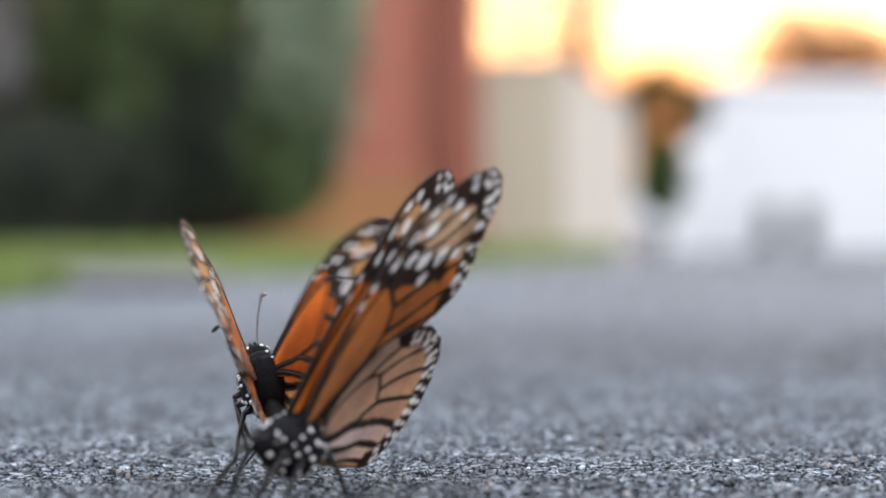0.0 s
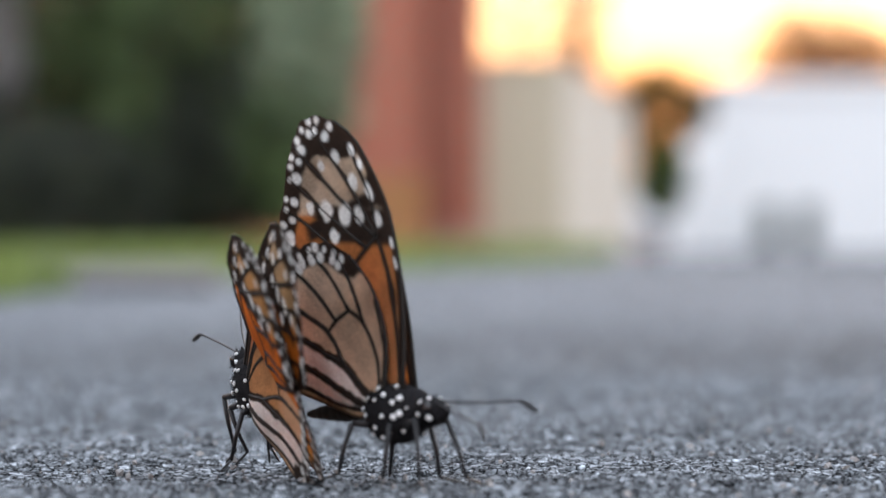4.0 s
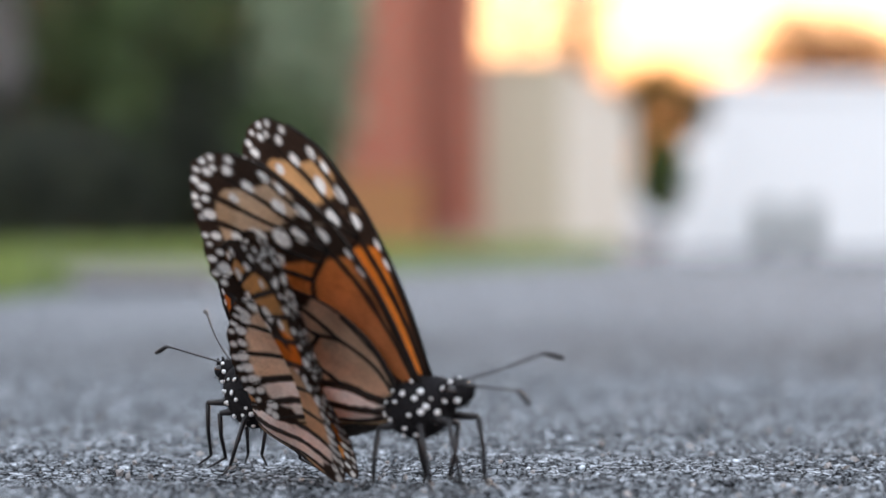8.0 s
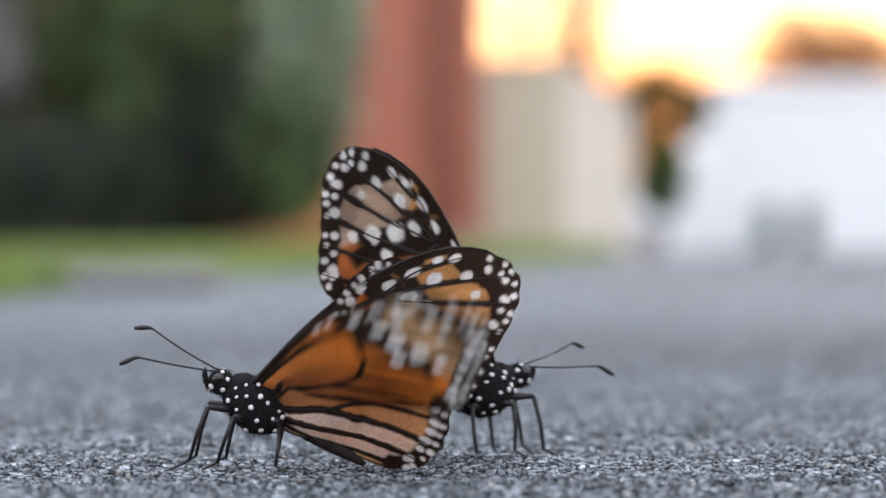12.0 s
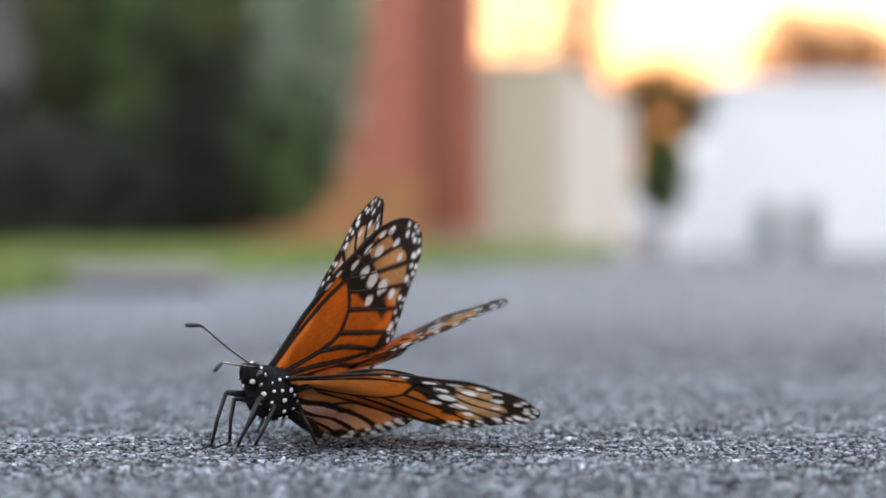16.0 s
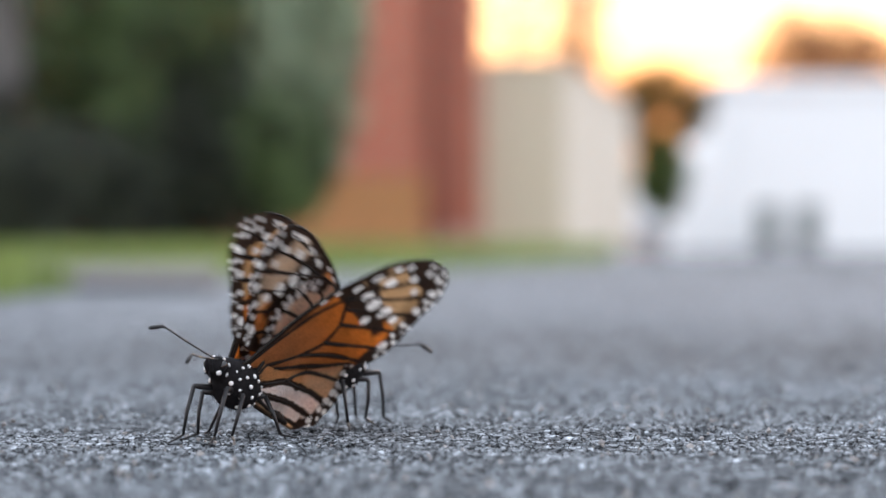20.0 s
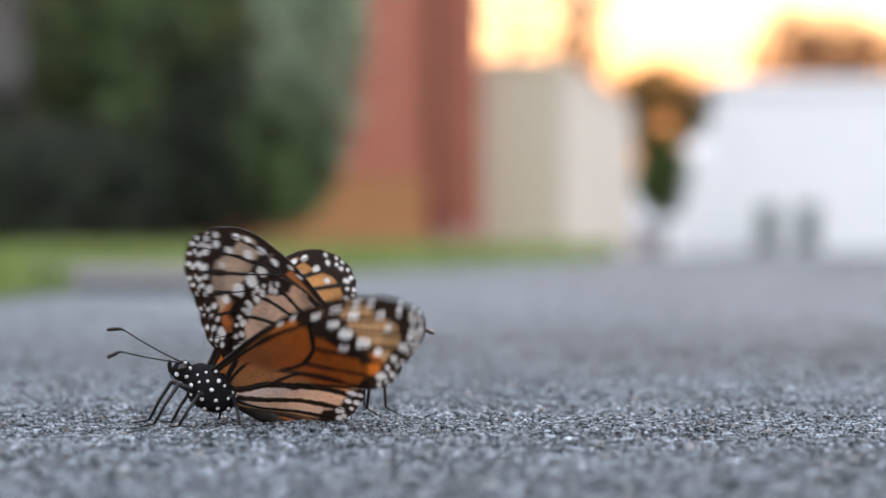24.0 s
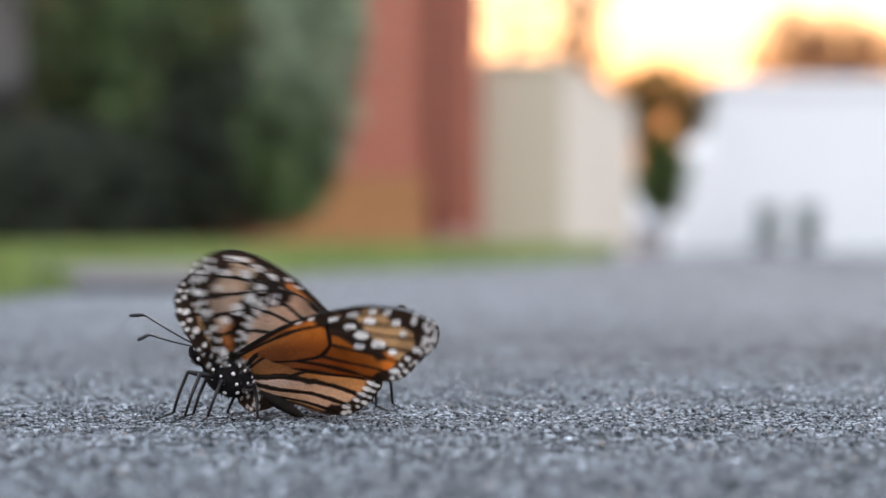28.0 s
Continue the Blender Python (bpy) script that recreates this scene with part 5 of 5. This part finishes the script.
        (24.067, -50.1, 495.4, 7.6, 198.1, 24.7, -4.6, 58.3, 31.6, 53.1, 23.3, 61.4, 21.8, 52.6, 29.5),
        (24.2, -47.4, 498, 7.6, 201.5, 21, -2.8, 88.6, 32.9, 95.6, 31, 94.6, 28.1, 95.3, 29.2),
        (24.5, -48.1, 499.3, 7.5, 205.6, 20.6, -2.2, 94.5, 33.6, 91.8, 31.5, 100.5, 28, 91.8, 29.3),
        (24.7, -48.9, 500.9, 7.3, 207, 22.7, -3.6, 87.3, 41.1, 96.2, 35.5, 93.3, 27, 95.5, 30.1),
        (24.8, -49.1, 501.2, 7.4, 209.5, 22.4, -3.8, 35.7, 31.8, 44.1, 32, 41.7, 26.2, 44.1, 29.4),
        (24.933, -50.2, 501.8, 8.4, 210.7, 23.8, -5.7, 28, 28.7, 43.9, 33.6, 32.3, 25.7, 43.4, 29.7),
        (25, -50.2, 501.8, 8.4, 210.7, 23.8, -5.7, 18, 28.7, 35.9, 33.6, 26.3, 25.7, 35.4, 29.7),
        (25.1, -49, 502.2, 7.7, 210.1, 21.5, -5.5, 19.3, 25.7, 35.6, 33.2, 25.3, 29.2, 35.6, 29.7),
        (25.3, -49.9, 502.4, 8.4, 207.9, 25.4, -5.1, 86.7, 45.7, 98.1, 38.3, 92.7, 27.4, 97.8, 30.6),
        (25.5, -50.2, 503.6, 8.7, 205.9, 23.3, -4.8, 85.5, 38.8, 99.8, 34.5, 91.5, 30.6, 99.7, 29.9),
        (25.933, -49.2, 505.6, 8.9, 210.3, 23.8, -3.1, 58.4, 19.2, 40.4, 24.8, 65.7, 31.4, 39.9, 28),
        (26, -49.2, 505.6, 8.9, 210.3, 23.8, -3.1, 51.4, 19.2, 43.4, 24.8, 61.5, 31.4, 42.9, 28),
        (26.067, -49.2, 505.6, 8.9, 210.3, 23.8, -3.1, 44.4, 19.2, 46.4, 24.8, 57.3, 31.4, 45.9, 28),
        (26.2, -45.7, 507.3, 8.8, 212.2, 23.1, -7.1, 77, 38.6, 105.5, 34.2, 83, 33.7, 105.1, 29.9),
        (26.5, -46.3, 508.7, 8.6, 206.6, 32.7, -4.8, 84.6, 53.1, 101.9, 42.9, 90.6, 21.8, 101.8, 31.6),
        (26.6, -45.9, 508.4, 8.7, 208.9, 35.5, -2.8, 93.3, 63.2, 93.6, 47.9, 99.3, 20, 93.3, 32.5),
        (26.8, -45.8, 507.9, 8.7, 210.7, 23.3, -4.7, 14, 26.7, 32.3, 26.2, 20, 31.4, 32.3, 28.3),
        (26.933, -47.5, 507.6, 10.3, 207.6, 26.4, -4.7, 22.8, 26.8, 47.6, 28.2, 37.6, 29.2, 44.1, 28.9),
        (27, -47.5, 507.6, 10.3, 207.6, 26.4, -4.7, 32.8, 26.8, 47.6, 28.2, 43.6, 29.2, 44.1, 28.9),
        (27.067, -47.5, 507.6, 10.3, 207.6, 26.4, -4.7, 42.8, 26.8, 47.6, 28.2, 49.6, 29.2, 44.1, 28.9),
        (27.2, -48, 508.2, 7.1, 202.5, 18.7, -1.3, 94, 33.5, 90.6, 31.3, 100, 30.2, 90.4, 29.3),
        (27.5, -47.4, 509.7, 7.4, 202.7, 19.4, -1.5, 93.6, 36.3, 92.4, 33, 99.6, 29.7, 92.4, 29.6),
        (27.8, -46.8, 510.9, 7, 204.1, 20.7, -1.8, 87.9, 38.4, 96.3, 34.1, 93.9, 28.3, 96, 29.8),
        (27.933, -47.7, 511.2, 9.9, 206.2, 26.2, -1.5, 27.9, 27, 42.8, 32.2, 40.1, 27.3, 42.3, 29.4),
        (28, -47.7, 511.2, 9.9, 206.2, 26.2, -1.5, 31.9, 27, 36.8, 32.2, 42.5, 27.3, 36.3, 29.4),
    ])
    move(MONARCH_B, [
        (0, -22.7, 342.7, 8.5, -116.5, 1.6, -22.6, 81, 16.6, 86.1, 29.1, 80.8, 44.8, 85.6, 28.9),
        (0.5, -22.7, 344.4, 7.5, -113.6, -4.8, -19.7, 85.1, 13.5, 104.4, 20.3, 85.1, 38.4, 104.4, 30.8),
        (0.7, -20.2, 349.6, 12.9, -97.2, 2.8, -26.1, 85.4, 20.5, 104.4, 24.1, 85.3, 28.5, 104.4, 33),
        (0.8, -17.1, 349.8, 11.3, -90.7, 4.9, -34, 77.3, 22.9, 110, 25.2, 77.3, 28.3, 110, 34),
        (1, -19, 344.9, 7.4, -79.4, -2.8, -37.1, 66.9, -2.8, 106.7, 10.3, 66.4, 23.9, 106.2, 38.4),
        (1.2, -12.8, 352, 11.4, -78.6, 4, -36.6, 71.1, 20.5, 107.4, 25.3, 71.1, 27, 107.4, 34.5),
        (1.5, -15.4, 352.5, 4.8, -85.1, -0.9, -28.3, 73.2, 19.2, 95.8, 18.4, 73.2, 26.8, 95.8, 34.1),
        (2, -13.1, 352.8, 4.8, -66.6, -3.6, -24.8, 59.3, 17.2, 103.4, 7.7, 58.8, 26.9, 103, 26.8),
        (2.3, -10.9, 359.4, 11.4, -64.7, 2.8, -20.6, 74.4, 26.1, 97.6, 22.2, 74.4, 28.2, 97.6, 27.7),
        (2.5, -10.4, 359.3, 6.9, -67.2, -2.8, -17.3, 81.7, 26.1, 93.9, 21.8, 81.7, 28.2, 93.9, 22.8),
        (2.8, -9.4, 360.9, 8.8, -58.6, -2, -10.8, 104.8, 23.7, 84.3, 19.7, 104.6, 27.8, 84.3, 24),
        (3, -8.1, 358.7, 7.8, -62.4, 6.4, -11.9, 93.7, 25.3, 72.6, 5.5, 93.2, 28, 72.3, 24.4),
        (3.5, -7.9, 363.4, 9.6, -51.1, -0, -6.8, 95.4, 24.3, 78.5, 19.7, 95.4, 27.9, 78.5, 24),
        (5.5, -3.4, 368.6, 13.6, -40.2, 8.2, -0, 88.6, 17.1, 86, 22, 88.6, 26.4, 86, 29.4),
        (5.933, -2.7, 365.7, 11.6, -45.2, 14.6, 3.7, 94.2, 1.8, 68.2, 12.1, 96.1, 24.4, 67.9, 29.4),
        (6, -2.7, 365.7, 11.6, -45.2, 14.6, 3.7, 100.2, 1.8, 74.2, 12.1, 99.7, 24.4, 73.9, 29.4),
        (6.067, -2.7, 365.7, 11.6, -45.2, 14.6, 3.7, 106.2, 1.8, 80.2, 12.1, 103.3, 24.4, 79.9, 29.4),
        (6.3, -6.1, 360.2, 15, -34.9, 5.8, 4.1, 75.5, 17.5, 38.6, 32.8, 75.4, 26.4, 38.6, 32.5),
        (6.5, -5.1, 361.1, 14.7, -40.2, 3.7, -0.3, 40.5, 5.6, 32.1, 31, 40.5, 24.2, 32.1, 32),
        (6.7, -4.5, 365.3, 14.4, -39.9, 3.9, 0.6, 83.1, 19.8, 53.5, 24.5, 82.9, 26.9, 53.5, 30.7),
        (7, -2.1, 363.5, 12.4, -58.6, 11.6, 0.1, 106.1, 3.6, 64.7, 5.1, 105, 24.8, 64.6, 32.8),
        (7.5, -4.1, 367.7, 13.6, -37.4, 6.9, 3.1, 93, 17.6, 77.9, 22.4, 93, 26.5, 77.9, 28.7),
        (8, -3.7, 359.2, 13.1, -38, 12.3, 8.3, 102.6, 7.9, 66.4, 13.4, 102.1, 25.3, 65.9, 26.7),
        (8.5, -1.8, 366.2, 13.2, -25.7, 8.6, 7.3, 97.7, 21, 68.6, 26.7, 97.7, 27.2, 68.6, 28.3),
        (9, 3.9, 360.9, 12.8, -33.7, 12.8, 7.2, 102.4, 10.3, 67.4, 16.5, 101.9, 26, 66.9, 27),
        (9.5, 3.8, 372.8, 13.7, -14.7, 8.6, 8.1, 91.1, 20.6, 70.2, 30.5, 91.1, 27.1, 70.1, 29.1),
        (9.8, 8.8, 378.2, 13.2, -16, 11.5, 10.6, 89.4, 16, 99.7, 34.8, 89.4, 26.2, 99.4, 30.4),
        (10, 13.2, 376.5, 14.3, -33.5, 9.7, 19.6, 94.5, 14.2, 79.5, 22.3, 94, 25.5, 77.3, 51.3),
        (10.2, 12, 384.3, 13.4, -7.9, 9.1, 10.6, 91, 20.3, 98.4, 24, 91, 27, 98.2, 28.3),
        (10.5, 12.8, 390, 12.7, 4.2, 10.1, 6.1, 84.6, 22, 88.5, 23.7, 84.6, 27.4, 88.5, 27.7),
        (11, 13.4, 396.7, 11.8, 8.8, 14.5, -0.7, 86.1, 18.5, 91.3, 20.1, 85.6, 26.7, 90.8, 26.1),
        (11.5, 10.4, 403.4, 12.5, 17.5, 9.9, 1.4, 92.1, 22.5, 92.9, 24.8, 92.1, 27.5, 92.8, 27.9),
        (11.6, 10, 405.7, 12.3, 20.8, 10.7, 2.4, 99.8, 22.7, 90.2, 25.3, 99.7, 27.5, 90.2, 28),
        (12, 7.2, 413.9, 12.4, 27.8, 11.5, -1.3, 93.2, 20.6, 86.9, 21.8, 92.7, 27.2, 86.4, 23.5),
        (12.2, 3.3, 416.9, 12.2, 24, 11.6, 1.1, 104.2, 26.7, 85.9, 27.2, 104.2, 28.3, 85.9, 25.6),
        (12.5, -1.3, 419.4, 11.6, 25.4, 13.2, 0.8, 99.1, 28.6, 90.7, 28.4, 99.1, 28.7, 90.7, 26.6),
        (14.5, -1.3, 456.7, 12.4, 41.6, 11.1, 12.5, 104.7, 26.7, 85.2, 27.3, 104.7, 28.3, 85.2, 26.5),
        (14.6, -0.8, 457.9, 12.4, 45.1, 11, 14, 106.3, 27.3, 82.9, 27.6, 106.2, 28.5, 82.7, 25.9),
        (14.8, -4.3, 460.7, 12.4, 54.7, 11.3, 17.7, 94.3, 28.5, 37, 29, 94.3, 28.7, 37, 26.5),
        (15, -25.9, 466.2, 10.2, 73.5, 9.1, 17.9, 90.7, 21.7, 40.5, 14.8, 90.2, 27.1, 40, 23.3),
        (15.2, -13.4, 464.6, 12.4, 56.7, 12.5, 10.7, 101.7, 26.8, 87.5, 27.2, 101.6, 28.3, 87.3, 26.7),
        (15.5, -10.8, 466.3, 12.1, 51.7, 14.9, 10.8, 104.8, 29.6, 85.2, 29, 104.8, 28.9, 85.2, 27),
        (15.8, -15.6, 467.7, 12.2, 57.7, 12.7, 10.9, 105, 27.5, 84.2, 27.6, 105, 28.5, 84, 27),
        (16, -27.8, 471.4, 9.1, 74.2, 8.1, 15.7, 103.6, 21.1, 37.3, 13.1, 103.1, 26.9, 36.8, 22.2),
        (16.5, -10.4, 468.1, 12.2, 55.4, 14.9, 3.8, 98, 28.5, 91.5, 28.2, 98, 28.7, 91.4, 26.5),
        (16.8, -14.4, 468.7, 12, 56.5, 14.8, 1.6, 99.8, 30.2, 90.1, 29.4, 99.8, 29, 90.1, 26.9),
        (16.9, -20.1, 468.8, 11.8, 60.8, 13.1, -0.3, 98.5, 31.3, 89.8, 29.9, 98.3, 29.2, 89.3, 26.9),
        (17, -25.5, 472.2, 6.2, 74.5, 5.7, 2.2, 78, 26.6, 30.2, 27.2, 77.5, 28.2, 29.7, 28.3),
        (17.2, -14.6, 470.5, 12.4, 59, 12, 1, 71.4, 32, 37.3, 33.2, 71.4, 29.4, 37.3, 26.1),
        (17.5, -8.5, 471.7, 12.5, 52.1, 16.1, 0.8, 78.8, 30.6, 52.6, 32.1, 78.8, 29.1, 52.6, 25.5),
        (17.7, -15.4, 473.7, 12.2, 50.6, 18.3, 0.1, 101, 31.2, 88.3, 29.9, 101, 29.2, 88.2, 26.6),
        (17.9, -21.9, 475.8, 12, 57.2, 18, 3.7, 105.5, 29.1, 84.5, 28.6, 105.5, 28.8, 84.5, 27.2),
        (18, -30.6, 477.8, 7.8, 66.4, 17.5, 4.1, 106.5, 21.4, 83.9, 24.3, 106, 27.2, 83.4, 26.9),
        (18.5, -16.7, 477.3, 11.5, 54.7, 20.4, -0, 96.7, 30.7, 93.1, 30, 96.6, 29.1, 93.1, 29),
        (18.933, -25.2, 482.5, 6.5, 77.2, 7.6, -3.6, 60.5, 30.4, 90.6, 40.2, 63.6, 28.9, 90.1, 30),
        (19, -25.2, 482.5, 6.5, 77.2, 7.6, -3.6, 69.5, 30.4, 96.6, 40.2, 69, 28.9, 96.1, 30),
        (19.067, -25.2, 482.5, 6.5, 77.2, 7.6, -3.6, 78.5, 30.4, 102.6, 40.2, 74.4, 28.9, 102.1, 30),
        (19.5, -19.3, 482.2, 12.1, 58.9, 15.8, -0.5, 94.5, 34.8, 95.2, 35.6, 94.5, 30, 95.1, 30),
        (19.933, -21.9, 485.3, 12.9, 52, 12.5, 1.8, 95.7, 38.4, 60.4, 40.8, 98, 30.7, 59.9, 30),
        (20, -21.9, 485.3, 12.9, 52, 12.5, 1.8, 102.7, 38.4, 67.4, 40.8, 102.2, 30.7, 66.9, 30),
        (20.067, -21.9, 485.3, 12.9, 52, 12.5, 1.8, 109.7, 38.4, 74.4, 40.8, 106.4, 30.7, 73.9, 30),
        (20.5, -16.8, 488.6, 12.4, 48.2, 16.7, -6.4, 96.7, 36.7, 93, 36.5, 96.7, 30.3, 93, 30),
        (20.933, -32.5, 495, 7.7, 72, 13.8, 3.6, 67.2, 33.7, 84.6, 36.7, 69.9, 30, 84.1, 30),
        (21, -32.5, 495, 7.7, 72, 13.8, 3.6, 75.2, 33.7, 92.6, 36.7, 74.7, 30, 92.1, 30),
        (21.067, -32.5, 495, 7.7, 72, 13.8, 3.6, 83.2, 33.7, 100.6, 36.7, 79.5, 30, 100.1, 30),
        (21.5, -17.9, 498.6, 12.7, 44.8, 16.6, -4.9, 104.3, 37.9, 85.1, 38.1, 104.3, 30.7, 85.1, 30),
        (23.5, -24.5, 512.7, 14.6, 43.5, 23.5, -2.9, 86.3, 39.3, 103.6, 39.8, 86.3, 31.6, 103.6, 30),
        (23.933, -23.2, 518.3, 12.5, 44.2, 19.3, -2.2, 87.9, 37.5, 79, 37.8, 89.5, 30.5, 78.5, 30),
        (24, -23.2, 518.3, 12.5, 44.2, 19.3, -2.2, 92.9, 37.5, 84, 37.8, 92.5, 30.5, 83.5, 30),
        (24.067, -23.2, 518.3, 12.5, 44.2, 19.3, -2.2, 97.9, 37.5, 89, 37.8, 95.5, 30.5, 88.5, 30),
        (24.2, -23.5, 515.6, 15.6, 29.3, 23.5, 3.2, 104.1, 37.3, 85.3, 37.2, 104, 31.1, 85.3, 30),
        (24.5, -20.6, 517.8, 15.1, 26.5, 24.5, 1.5, 101, 36.9, 88.9, 36.6, 101, 30.9, 88.9, 30),
        (24.7, -23.1, 517.9, 15.3, 28.3, 24.4, 1.6, 104, 36.9, 85.5, 36.6, 104, 30.8, 85.5, 30),
        (24.8, -21.7, 520.1, 14.8, 33.9, 24.1, 0.3, 98.2, 37.7, 91.8, 37.7, 98.2, 30.9, 91.7, 30),
        (24.933, -23.7, 523.3, 11.7, 42.4, 22.4, 0.7, 74.5, 42.4, 73.1, 36.1, 77.2, 30.6, 72.6, 30),
        (25, -23.7, 523.3, 11.7, 42.4, 22.4, 0.7, 82.5, 42.4, 81.1, 36.1, 82, 30.6, 80.6, 30),
        (25.1, -21, 521.4, 14.5, 38.8, 23.7, 2.6, 97.4, 38.7, 92.5, 38.9, 97.4, 31, 92.5, 30),
        (25.3, -22.5, 520.3, 14.5, 29.4, 24.8, 7.2, 104.5, 39.9, 85, 40.3, 104.5, 31.5, 85, 30),
        (25.5, -27.3, 518.5, 14.8, 27.4, 26.3, 8.3, 104.6, 42.3, 84.7, 43.6, 104.6, 32, 84.7, 30),
        (26, -25.9, 523.1, 12.8, 39.7, 21.3, 1.5, 98.8, 41.1, 77.5, 41, 98.3, 31.3, 77, 30),
        (26.2, -29, 517.7, 15.1, 24.8, 27, 13.9, 106.1, 41.1, 82.5, 42, 105.9, 32.1, 82.5, 30),
        (26.5, -26.2, 520.4, 14.6, 24.8, 29.9, 12.2, 104.4, 39.5, 85, 39.9, 104.4, 31.8, 85, 30),
        (26.6, -24, 522.6, 14.3, 27.9, 29.5, 9.3, 99.1, 39, 90.7, 39.2, 99.1, 31.7, 90.7, 30),
        (26.8, -20.5, 525.9, 14.3, 37.3, 26.7, 1.5, 86.3, 39.3, 103.7, 39.7, 86.3, 31.7, 103.7, 30),
        (27, -20.3, 529.3, 12.4, 47, 20.8, -5.7, 87.7, 39.2, 88.8, 40, 87.2, 31, 88.3, 30),
        (27.2, -21.7, 526.1, 14.4, 30.6, 27.2, 2.9, 101.1, 40.4, 88.4, 41.2, 100.9, 31.9, 88.4, 30),
        (27.5, -19.4, 526.5, 14.7, 24, 28.3, 5.7, 101.7, 40.1, 88, 40.6, 101.7, 31.6, 88, 30),
        (27.8, -22.6, 526.7, 15, 27.3, 28, 6.1, 102.7, 40.4, 86.8, 41, 102.5, 31.6, 86.8, 30),
        (27.933, -22.5, 531, 11.7, 40.8, 24.3, -0.6, 86.7, 44.6, 71.5, 39.3, 88.2, 31.1, 71, 30),
        (28, -22.5, 531, 11.7, 40.8, 24.3, -0.6, 91.7, 44.6, 84, 39.3, 91.2, 31.1, 83.5, 30),
    ])


motions()
